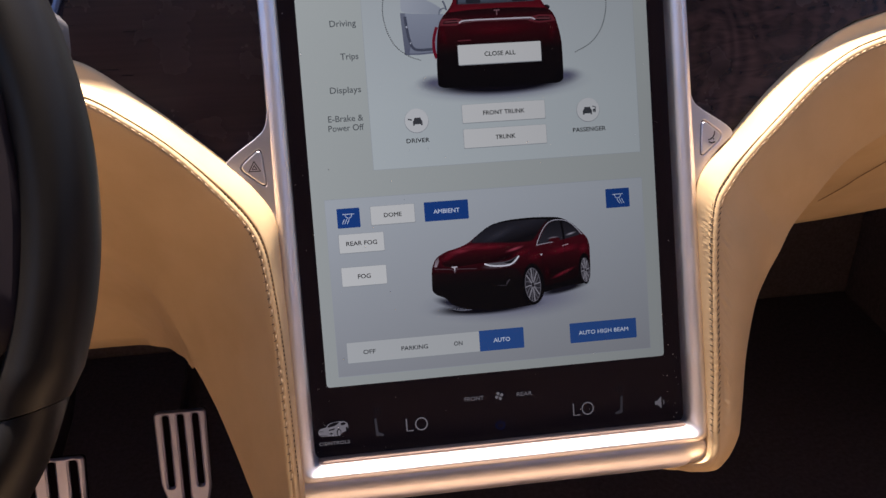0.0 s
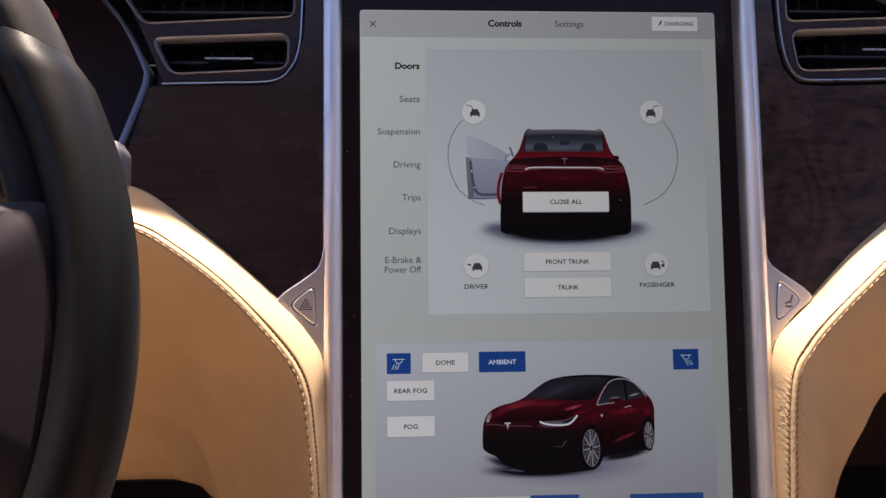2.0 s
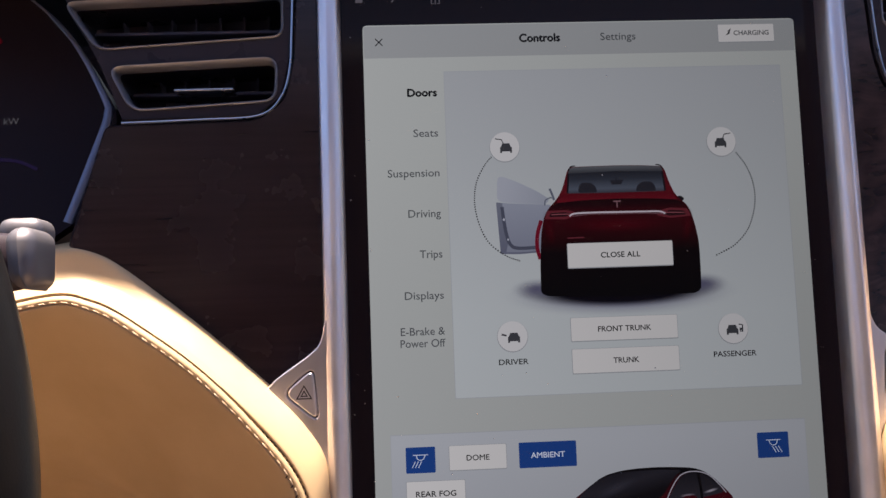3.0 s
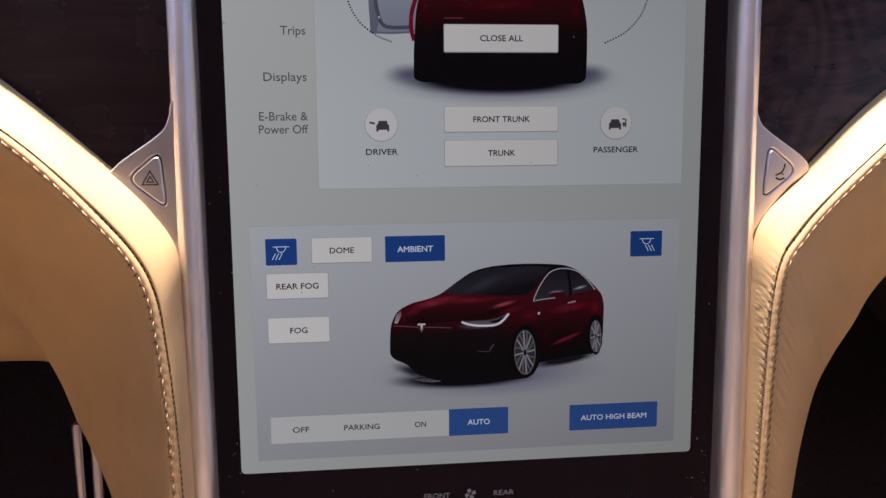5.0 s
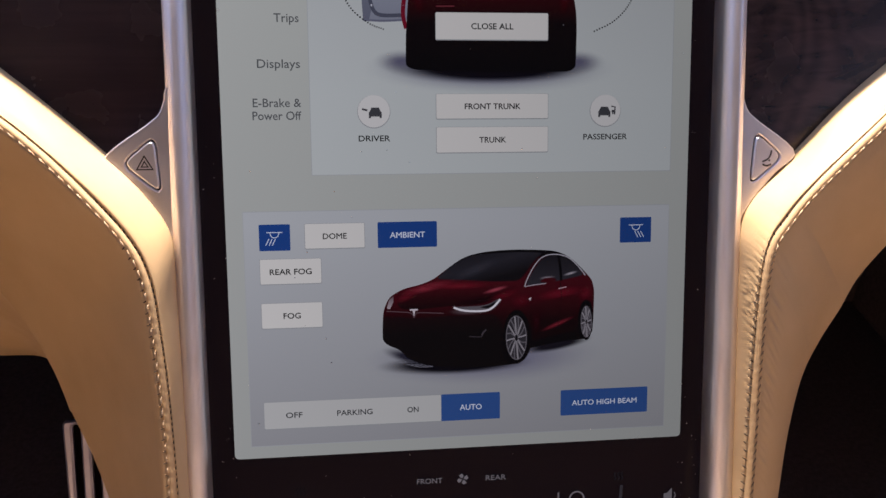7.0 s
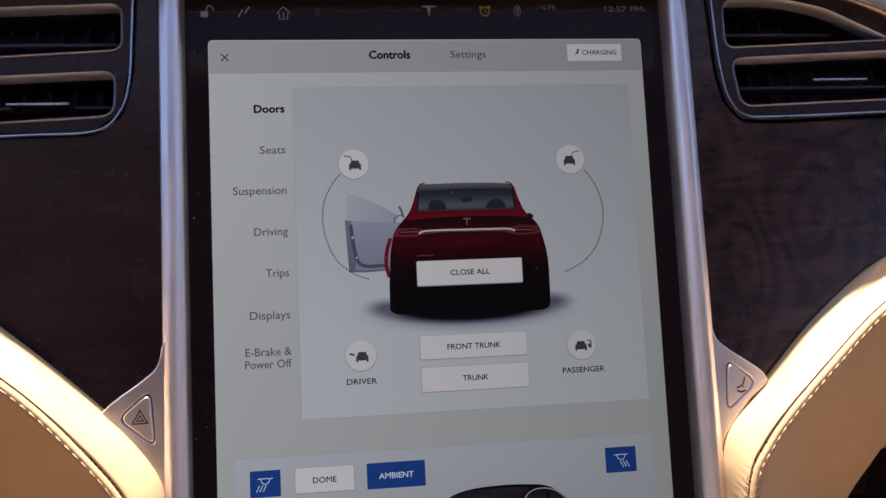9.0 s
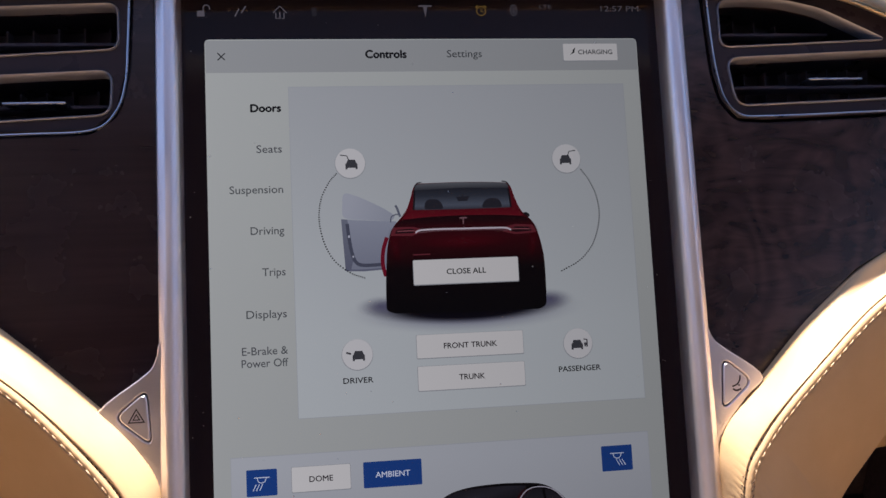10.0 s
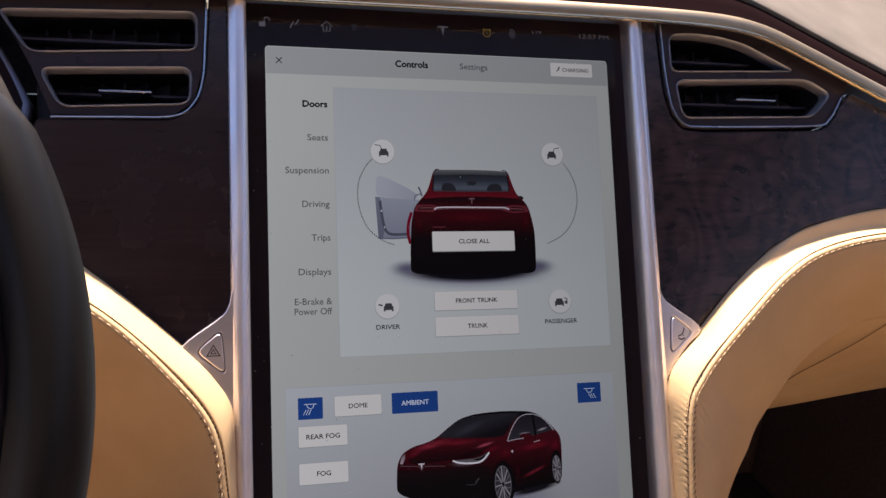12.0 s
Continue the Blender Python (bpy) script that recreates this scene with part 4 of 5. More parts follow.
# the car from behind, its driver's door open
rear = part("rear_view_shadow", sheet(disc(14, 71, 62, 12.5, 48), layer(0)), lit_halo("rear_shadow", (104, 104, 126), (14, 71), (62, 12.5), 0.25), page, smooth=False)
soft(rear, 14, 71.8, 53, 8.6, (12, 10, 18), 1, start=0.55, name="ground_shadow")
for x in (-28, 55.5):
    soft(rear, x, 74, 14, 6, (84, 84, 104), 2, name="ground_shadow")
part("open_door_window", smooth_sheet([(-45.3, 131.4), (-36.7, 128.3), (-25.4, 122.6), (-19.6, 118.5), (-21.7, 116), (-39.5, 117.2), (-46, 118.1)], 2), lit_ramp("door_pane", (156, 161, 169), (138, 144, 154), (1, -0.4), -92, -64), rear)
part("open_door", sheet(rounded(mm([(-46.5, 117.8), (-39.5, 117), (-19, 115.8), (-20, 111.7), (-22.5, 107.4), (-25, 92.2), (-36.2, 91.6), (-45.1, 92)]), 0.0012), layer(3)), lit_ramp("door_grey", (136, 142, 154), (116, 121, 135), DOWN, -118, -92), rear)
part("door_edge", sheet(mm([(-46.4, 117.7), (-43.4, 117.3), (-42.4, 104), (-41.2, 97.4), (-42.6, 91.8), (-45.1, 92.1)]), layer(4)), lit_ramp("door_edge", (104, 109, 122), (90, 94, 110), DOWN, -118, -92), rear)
part("door_trim", stroke([(-43.6, 115.3), (-42.9, 108.2), (-41.8, 101.1), (-39.9, 96.2), (-36.1, 94.6), (-27, 94.7)], 1.7, layer(5), 30), lit("door_trim", (70, 74, 88)), rear)
part("door_sill", stroke([(-44.2, 92.5), (-36.2, 92.2), (-27.4, 92.6)], 0.8, layer(5), 12), lit("door_sill", (92, 96, 112)), rear)
part("door_bolt", joined([sheet(disc(-42.9, 109, 0.55, 0.7, 12), layer(6)), sheet(disc(-41.2, 99, 0.45, 0.55, 12), layer(6))]), lit("door_bolt", (168, 172, 182)), rear)
part("side_mirror", joined([stroke([(-19.5, 123.8), (-18.6, 121.8), (-17.4, 118)], 1.1, layer(6), 10), stroke([(-22.2, 115.4), (-21.8, 118), (-19.6, 119.2), (-17.8, 119.1)], 0.6, layer(6), 12)]), lit("mirror_line", (88, 93, 106)), rear)
part("hinge_edge", stroke([(-24.4, 108), (-26.4, 101.6), (-26.9, 94.7), (-25.6, 88.8)], 1.9, layer(6), 16), lit("hinge_red", (104, 16, 34)), rear)
part("right_mirror", smooth_sheet([(44.3, 118.2), (46.5, 118.6), (48.5, 117.1), (46.9, 115.2)], 6), INKY, rear)
part("car_body", smooth_sheet([(-9.6, 133.7), (-8, 134.4), (1.8, 134.6), (14.7, 134.7), (27.8, 134.4), (37.2, 133.8), (39, 132.2), (40.8, 126.2), (42.8, 121.1), (44.9, 117.9), (49.3, 114), (51.1, 110.6), (52.9, 104.1), (54.3, 96.3), (54.5, 88.5), (54.4, 78.1), (54.1, 71.4), (51, 69.6), (13.6, 69.2), (-22.5, 70.4), (-26, 72), (-25.8, 85), (-25.2, 93.9), (-24.5, 102.8), (-22.6, 110.4), (-20.5, 113.9), (-16.5, 118), (-13.9, 121.7), (-12, 126.8), (-10.6, 131.6)], 7),
     lit_stops("rear_paint", [(0.0, (74, 17, 25)), (0.2, (84, 15, 24)), (0.29, (48, 8, 13)), (0.42, (50, 9, 15)), (0.56, (34, 7, 11)), (0.66, (14, 8, 11)), (1.0, (9, 8, 11))], DOWN, -134, -70), rear, "dark red car seen from behind")
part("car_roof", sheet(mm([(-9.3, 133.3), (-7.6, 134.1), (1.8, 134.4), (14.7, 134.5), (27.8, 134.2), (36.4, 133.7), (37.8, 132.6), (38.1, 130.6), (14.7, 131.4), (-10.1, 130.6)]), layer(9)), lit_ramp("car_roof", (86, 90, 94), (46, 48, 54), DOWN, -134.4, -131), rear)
for rail in ([(-9.8, 132.4), (-8.4, 134.5), (-6.2, 134.9)], [(34.6, 134.6), (37.0, 134.1), (38.6, 132)]):
    part("roof_rail", stroke(rail, 0.55, layer(10), 8), INKY, rear)
part("rear_glass", sheet(rounded(mm([(-10, 131), (14.7, 131.8), (37.9, 131), (38.9, 121.1), (14.5, 120.9), (-10.8, 121.1)]), 0.0012), layer(10)), lit_stops("car_glass", [(0.0, (32, 34, 41)), (0.35, (44, 48, 57)), (0.8, (74, 81, 93)), (1.0, (54, 54, 62))], DOWN, -131.6, -121), rear)
part("seat_shapes", joined([smooth_sheet([(-5.4, 121.3), (-4.6, 124.9), (-3, 126.4), (1.6, 126.2), (3.6, 124.3), (4.6, 121.3)], 11), smooth_sheet([(23.6, 121.3), (25, 124.6), (27.6, 126.2), (31.8, 126), (33.4, 124.5), (34.4, 121.3)], 11), sheet(mm([(11, 127.2), (17.9, 127.4), (16.6, 125), (12, 125)]), layer(11)), stroke([(14.3, 128.6), (14.3, 127)], 0.7, layer(11))]), lit("car_seats", (36, 36, 43)), rear)
for post in ([(-9.8, 131), (-10.1, 126), (-10.6, 121.2)], [(37.7, 131), (38.3, 126), (38.7, 121.2)]):
    part("glass_pillar", stroke(post, 0.9, layer(12)), INKY, rear)
part("rear_deck", smooth_sheet([(-10.6, 120.9), (14.5, 121), (38.8, 120.8), (43.3, 118.9), (45, 116.7), (14.4, 117.4), (-16.8, 116.6), (-14, 119.2)], 10), lit_ramp("rear_deck", (78, 13, 22), (94, 16, 27), DOWN, -121, -117), rear)
part("rear_spoiler", smooth_sheet([(-16.8, 116.4), (-3.7, 117.5), (14.4, 117.9), (32.7, 117.5), (44.9, 116.6), (49.3, 113.2), (40.5, 112.6), (36.6, 111.4), (14.3, 111), (-7.7, 111.4), (-11.5, 112.6), (-20.8, 113)], 11), lit_stops("spoiler", [(0.0, (26, 8, 12)), (0.4, (30, 8, 13)), (1.0, (52, 8, 15))], DOWN, -118, -111), rear)
TAIL, TAIL_CORE, TAIL_LINE = lit("tail_lamp", (92, 34, 42)), lit("lamp_core", (36, 14, 19)), lit("lamp_line", (128, 72, 78))
for outer, inner, line in (([(-22.6, 108.6), (-21.3, 112.7), (-11.5, 112.8), (-7.2, 111.7), (-8.8, 109.2), (-12.1, 108.2)], [(-20.4, 109.6), (-19.5, 111.5), (-12.3, 111.8), (-9.6, 111), (-11.6, 109.6)], [(-9, 110.4), (-12.2, 110.8), (-19.2, 110.7)]),
                           ([(33.6, 109), (36.6, 111.8), (40.5, 112.6), (49.4, 112), (51.2, 108.2), (40.5, 107.4)], [(36.8, 109.4), (40.2, 111.4), (47.4, 111), (48.6, 108.9), (40.5, 108.5)], [(37, 110), (40.6, 110.2), (47.6, 109.9)])):
    part("tail_lamp", sheet(rounded(mm(outer), 0.0007), layer(12)), TAIL, rear)
    part("lamp_core", sheet(rounded(mm(inner), 0.0005), layer(13)), TAIL_CORE, rear)
    part("lamp_line", stroke(line, 0.45, layer(14), 10), TAIL_LINE, rear)
part("tail_bar", stroke([(-10.2, 109.7), (-7.7, 110.9), (1.3, 111.2), (14.3, 111.1), (27.4, 111), (35.2, 110.8), (38.1, 109.7)], 0.85, layer(15), 40), SILVER, rear)
part("tail_bar_edge", stroke([(-8.8, 109.7), (1.3, 110.4), (14.3, 110.3), (27.4, 110.2), (36.6, 109.6)], 0.5, layer(14), 30), lit("bar_edge", (96, 66, 72)), rear)
part("tail_badge", joined([stroke([(12.2, 116.5), (15.9, 116.5)], 0.7, layer(15)), stroke([(14, 116.4), (14, 113.4)], 0.6, layer(15))]), lit("badge", (116, 84, 90)), rear)
part("model_name_bar", stroke([(-11.8, 98.8), (-3.3, 98.9)], 0.6, layer(15)), lit("name_bar", (96, 40, 48)), rear)
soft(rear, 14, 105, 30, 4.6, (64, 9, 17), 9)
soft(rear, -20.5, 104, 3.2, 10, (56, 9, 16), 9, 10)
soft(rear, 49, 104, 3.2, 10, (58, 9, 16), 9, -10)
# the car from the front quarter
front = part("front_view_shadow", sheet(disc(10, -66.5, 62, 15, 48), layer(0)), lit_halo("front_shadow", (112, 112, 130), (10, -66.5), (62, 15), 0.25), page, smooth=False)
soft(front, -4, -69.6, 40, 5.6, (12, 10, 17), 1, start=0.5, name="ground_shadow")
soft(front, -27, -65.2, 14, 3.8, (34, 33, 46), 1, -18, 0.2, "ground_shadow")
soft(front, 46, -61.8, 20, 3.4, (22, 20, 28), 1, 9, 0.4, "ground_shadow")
part("car_body", smooth_sheet([(-38.8, -51.1), (-38.4, -43.4), (-37.3, -39.6), (-35.7, -36.4), (-33.3, -34.3), (-28.2, -31.7), (-20.2, -30), (-14, -27.6), (-8.1, -23.1), (-1.4, -18.6), (2.7, -16.8), (9.4, -15.3), (17.6, -14.6), (27.2, -14.4), (36.9, -14.8), (44.1, -15.4), (48.6, -16.7), (53.8, -19.8), (57.7, -23.6), (60.8, -26.8), (63.7, -30.2), (64.9, -35.2), (64.7, -45.3), (64.6, -50.9), (63.9, -56), (62.3, -58.9), (58.9, -59.6), (43.8, -60.6), (33.9, -62.3), (31.4, -65.4), (29.3, -68.7), (26.5, -70.6), (21.4, -71), (13, -71.6), (-0.9, -71.4), (-17.5, -69.8), (-27, -66), (-30.5, -61.5), (-36.2, -59.1), (-38.8, -56.6)], 2),
     lit_stops("front_paint", [(0.0, (20, 12, 15)), (0.27, (62, 11, 20)), (0.42, (56, 9, 17)), (0.58, (30, 7, 11)), (0.72, (16, 10, 12)), (1.0, (14, 11, 13))], DOWN, 14, 71), front, "dark red car seen from the front quarter")
# bonnet
part("bonnet", smooth_sheet([(-32.5, -34.9), (-25.5, -31.7), (-13.5, -28.7), (15.1, -30.1), (27.6, -30.4), (23.5, -36), (18, -37.8), (7, -40.6), (-6.6, -40.9), (-22.9, -42.2), (-30.9, -41.5)], 3), lit_stops("bonnet", [(0.0, (72, 14, 23)), (0.25, (58, 10, 18)), (0.6, (38, 8, 13)), (1.0, (20, 7, 10))], DOWN, 28.6, 42), front)
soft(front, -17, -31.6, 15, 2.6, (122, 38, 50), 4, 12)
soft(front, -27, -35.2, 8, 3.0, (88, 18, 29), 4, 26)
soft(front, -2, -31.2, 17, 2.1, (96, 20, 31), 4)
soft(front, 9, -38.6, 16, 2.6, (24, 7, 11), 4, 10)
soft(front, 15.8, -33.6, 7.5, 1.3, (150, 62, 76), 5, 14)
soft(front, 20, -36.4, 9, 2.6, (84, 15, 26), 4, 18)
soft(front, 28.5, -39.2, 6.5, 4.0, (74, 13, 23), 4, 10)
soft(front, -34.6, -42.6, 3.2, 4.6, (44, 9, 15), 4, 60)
# glass and roof
part("roof", smooth_sheet([(-9.5, -24), (-1.4, -18.5), (2.7, -16.7), (9.4, -15.2), (17.6, -14.5), (27.2, -14.3), (36.9, -14.7), (44.1, -15.3), (48.6, -16.6), (53.8, -19.7), (60.2, -26.2), (57.4, -25.0), (51.6, -19.6), (45, -17.5), (39, -18), (27, -17.4), (10, -17.6)], 4), CARBLACK, front)
part("windscreen", smooth_sheet([(-13.2, -27.6), (-8.1, -23.4), (-1.4, -18.9), (4, -16.8), (12.2, -15.9), (27.2, -15.5), (39.1, -16.2), (35.9, -18.6), (32.9, -22.4), (30.2, -26.5), (27.3, -29.5), (15.1, -29.6), (-1.3, -28.2)], 5), lit_stops("windscreen", [(0.0, (21, 20, 25)), (0.55, (36, 35, 42)), (1.0, (17, 15, 19))], (0.25, -1), 14, 32), front)
soft(front, 6, -23.6, 15, 3.4, (46, 45, 53), 6, 22)
part("side_glass", smooth_sheet([(30.6, -32), (32, -29), (34.6, -24.4), (37.6, -20.3), (40, -18.4), (43.1, -17.6), (47.8, -18.1), (52.4, -19.9), (57, -24.4), (59.4, -27.6), (48.5, -29.8), (40.1, -31.1)], 6), lit_ramp("side_glass", (26, 25, 30), (42, 40, 47), DOWN, 18, 31), front)
soft(front, 41.2, -28.4, 4.6, 1.0, (120, 112, 120), 7, 4)
soft(front, 52.8, -26.6, 4.4, 0.9, (150, 146, 154), 7, 14)
part("pillar", stroke([(46.8, -18), (47.7, -24), (48.2, -30.1)], 1.3, layer(8), 10), CARBLACK, front)
part("window_line", stroke([(30.1, -32.5), (31.1, -29.5), (33.8, -24.1), (37, -19.7), (39.7, -17.9), (43.1, -17.1), (48.1, -17.5), (52.8, -19.6), (57.4, -24.2), (60.2, -27.8)], 0.5, layer(9), 50), lit("chrome_line", (158, 156, 164)), front)
part("sill_line", stroke([(30.1, -32.5), (34.5, -31.8), (40.7, -31.2)], 0.5, layer(9), 12), lit("sill_line", (146, 138, 146)), front)
part("side_mirror", smooth_sheet([(37.3, -30.4), (39.5, -28.6), (44.2, -28.4), (46.2, -29.5), (43.5, -31.3)], 10), lit("mirror_red", (58, 10, 18)), front)
part("door_handle", stroke([(46.9, -34), (50.9, -33.2)], 0.55, layer(6)), lit("handle", (168, 140, 148)), front)
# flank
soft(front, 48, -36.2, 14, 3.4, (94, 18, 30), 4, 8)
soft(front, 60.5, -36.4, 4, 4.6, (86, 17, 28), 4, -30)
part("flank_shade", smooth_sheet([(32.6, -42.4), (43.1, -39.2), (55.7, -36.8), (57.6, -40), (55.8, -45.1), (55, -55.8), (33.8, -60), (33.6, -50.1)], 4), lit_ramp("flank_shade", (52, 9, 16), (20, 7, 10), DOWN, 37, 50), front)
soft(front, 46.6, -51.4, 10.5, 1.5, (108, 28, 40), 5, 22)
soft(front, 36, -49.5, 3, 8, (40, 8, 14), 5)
part("sill_shade", smooth_sheet([(33.4, -59.6), (43.7, -57.2), (55.6, -55.2), (56.6, -59.4), (43.8, -61), (32.5, -63.3)], 5), CARBLACK, front)
part("door_seam", joined([stroke([(47.8, -30.6), (48.4, -40), (46.4, -55)], 0.3, layer(6), 14), stroke([(33.6, -41), (33.2, -50), (34.6, -57)], 0.3, layer(6), 10)]), lit("door_seam", (20, 6, 9)), front)
part("side_badge", sheet(mm([(32, -38.3), (33.6, -37.9), (32.9, -39.6)]), layer(6)), SILVER, front)
# nose
part("nose_shade", smooth_sheet([(-38.8, -48.3), (-37.2, -44.4), (-24.2, -46.3), (-6.6, -45.7), (4.3, -45.9), (15.6, -45.4), (19.1, -50.2), (19, -62.4), (21, -70.6), (13, -71.3), (-0.9, -71.2), (-17.5, -69.6), (-27, -65.8), (-30.5, -61.3), (-36, -58.9), (-38.6, -56.4)], 4), lit_ramp("nose", (23, 11, 14), (14, 11, 13), DOWN, 46, 54), front)
part("nose_line", stroke([(-36.8, -42.4), (-30.9, -42.9), (-26.1, -43.4), (-24.5, -44.3), (-23.7, -45.9), (-22.9, -44.3), (-21, -43.6), (-9.4, -44.3)], 0.4, layer(6), 40), lit("nose_line", (84, 66, 72)), front)
part("badge", joined([stroke([(-25.6, -42.1), (-21.9, -42.1)], 0.8, layer(7)), sheet(mm([(-24.4, -42.3), (-23, -42.3), (-23.7, -45.4)]), layer(7))]), SILVER, front)
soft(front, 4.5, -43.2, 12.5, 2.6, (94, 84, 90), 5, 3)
part("head_lamp", smooth_sheet([(-4.7, -41.2), (-1.2, -41.4), (8.4, -41.3), (13.1, -40.3), (16.9, -38.1), (18.8, -37.7), (17.5, -40.8), (14.8, -43), (11.2, -44.1), (4.3, -44.2), (-1.2, -43)], 6), lit_ramp("head_lamp", (58, 54, 60), (96, 92, 98), DOWN, 38, 44), front)
part("lamp_core", smooth_sheet([(7.4, -41.8), (12.5, -41.2), (16, -39.3), (15.3, -41.1), (12, -42.7)], 7), CARBLACK, front)
part("lamp_strip", stroke([(-4.6, -41.6), (-1.2, -42.9), (4.3, -43.7), (11.2, -43.6), (14.8, -41.9), (18.2, -38.3)], 0.95, layer(8), 30), lit("lamp_strip", (212, 210, 216)), front)
part("far_lamp", sheet(rounded(mm([(-36.6, -41.2), (-35.6, -37.2), (-33.4, -35.2), (-33.4, -37.8), (-35, -41.4)]), 0.0005), layer(6)), lit_ramp("far_lamp", (84, 68, 74), (150, 138, 144), DOWN, 35, 41), front)
part("fog_lamp", joined([stroke([(3.1, -56.1), (8.4, -56.5), (9.6, -55.1)], 0.35, layer(6), 8), stroke([(9.2, -55.6), (9.8, -54.4), (11.3, -53)], 0.8, layer(6), 6)]), lit("fog_lamp", (62, 56, 62)), front)
part("wheel_arch", smooth_sheet([(19, -63.9), (19.4, -54), (21.5, -47.1), (25.1, -43.6), (28.7, -44.2), (31.9, -48.7), (33.9, -55.8), (33.6, -62.9), (29.8, -69.9), (21.4, -71)], 7), CARBLACK, front)
part("wheel_arch", smooth_sheet([(57.3, -59.3), (56.5, -49.3), (58, -42.3), (60.4, -39.5), (63.2, -41), (64.4, -46.7), (64.2, -56), (61.6, -59.2)], 7), CARBLACK, front)
RIM_DARK, SPOKE_PALE, SPOKE_GREY = lit("rim", (46, 44, 49)), lit("spokes", (132, 129, 134)), lit("spokes_grey", (92, 89, 95))


def picture_wheel(x, z, rx, rz, n, lean):
    """A drawn alloy wheel: a dark rim with a pale lip and twin spokes, leaning with the steering."""
    def at(a, f):
        return x + f * rx * math.cos(a) + lean * f * rz * math.sin(a), z + f * rz * math.sin(a)
    w = part("wheel", sheet(mm([at(a * math.pi / 16, 1.16) for a in range(32)]), layer(8)), CARBLACK, front)
    part("wheel_rim", sheet(mm([at(a * math.pi / 16, 1.0) for a in range(32)]), layer(9)), RIM_DARK, w)
    part("rim_lip", stroke([at(a * math.pi / 16, 0.96) for a in range(32)], 0.5, layer(10), closed=True), SPOKE_GREY, w)
    pale, grey = [], []
    for k in range(n):
        a = 2 * math.pi * (k + 0.3) / n
        for off, bits, wide in ((-0.13, pale, 0.75), (0.17, grey, 0.6)):
            bits.append(stroke([at(a + off * 0.4, 0.12), at(a + off, 0.55), at(a + off * 1.5 + 0.08, 0.95)], wide, layer(11), 6))
    part("wheel_spokes", joined(pale), SPOKE_PALE, w)
    part("spoke_shade", joined(grey), SPOKE_GREY, w)
    part("hub_cap", sheet(mm([at(a * math.pi / 8, 0.14) for a in range(16)]), layer(12)), INKY, w)


picture_wheel(26.1, -57.6, 5.2, 11.2, 8, -0.02)
picture_wheel(61.0, -50.8, 2.7, 8.0, 8, -0.02)

# status row above the page
part("lock_symbol", joined([sheet(mm(box2(-113.2, 220.6, -109.6, 223.6)), Y3), stroke([(-110.2, 223.6), (-110, 226), (-108.2, 226.4), (-107.2, 225.2), (-107.2, 224)], 0.5, Y3, 10)]), BAR_FAINT, touch)
part("bolt_symbol", stroke([(-95, 220.6), (-92.9, 224.6), (-91.9, 222.4), (-89.6, 226)], 0.75, Y3), BAR_FAINT, touch)
part("home_symbol", joined([stroke([(-76.4, 222.4), (-73, 226), (-69.6, 222.4)], 0.6, Y3), stroke([(-75, 222.6), (-75, 219.6), (-73.6, 219.6)], 0.6, Y3), stroke([(-71, 222.6), (-71, 219.6), (-72.2, 219.6)], 0.6, Y3), stroke([(-73, 219.2), (-73, 223)], 0.6, Y4)]), BAR_FAINT, touch)
part("battery_symbol", sheet(rounded(mm(box2(-57.4, 220.6, -54.8, 225.4)), 0.0006), Y3), BAR_DIM, touch)
part("maker_badge", joined([stroke([(-3.4, 226.2), (3.4, 226.2)], 0.9, Y3), sheet(mm([(-1.2, 225.6), (1.2, 225.6), (0, 220.2)]), Y4)]), BAR_FAINT, touch)
part("alarm_symbol", joined([stroke([(29 + 2.4 * math.cos(k * 0.5236), 223.6 + 2.4 * math.sin(k * 0.5236)) for k in range(12)], 0.55, Y3, closed=True), stroke([(29, 225), (29, 223.4), (30.2, 223)], 0.5, Y3), stroke([(26.2, 225.4), (27.4, 226.6)], 0.7, Y3), stroke([(30.6, 226.6), (31.8, 225.4)], 0.7, Y3)]), AMBER, touch)
part("phone_symbol", joined([stroke([(46 + 1.6 * math.cos(k * 0.5236), 224 + 2.9 * math.sin(k * 0.5236)) for k in range(12)], 0.45, Y3, closed=True),
                             stroke([(45.3, 222.9), (46.7, 224.9), (46, 225.8), (46, 222.2), (46.7, 223.1), (45.3, 225.1)], 0.3, Y3)]), BAR_FAINT, touch)
caption("LTE", 63, 226, 2.4, BAR_FAINT, touch, 6.6, y=Y3)
caption("12:57 PM", 103, 225, 3.6, BAR_FAINT, touch, 21.5, y=Y3)

# climate row below the page
caption("FRONT", -17, -128, 3.3, BAR_ICON, touch, 13, bold=0.004, y=Y3)
caption("REAR", 16, -128, 3.3, BAR_ICON, touch, 10.5, bold=0.004, y=Y3)
part("fan_symbol", joined([sheet([((-0.6 + r * math.cos(a + k * math.pi / 2)) / 1000, (-128 + r * math.sin(a + k * math.pi / 2)) / 1000) for r, a in ((0.4, 0.3), (2.0, -0.25), (2.9, 0.15), (2.8, 0.75), (1.6, 0.95))], Y3) for k in range(4)]), BAR_ICON, touch)
for x, z in ((-55, -141), (54.5, -142)):
    part("caption", joined([stroke([(x - 6.6, z + 4.1), (x - 6.6, z - 3.8), (x - 2.4, z - 3.8)], 0.8, Y3),
                            stroke([(x + 2.9 + 3.7 * math.cos(k * math.pi / 16), z + 3.9 * math.sin(k * math.pi / 16)) for k in range(32)], 0.8, Y3, closed=True)]), BAR_ICON, touch, smooth=False)


def small_car(points):
    """Outline points of the little car symbol, in tenths of a millimetre from its upper left corner."""
    return mm([(-118 + x / 10, -134 - z / 10) for x, z in points])


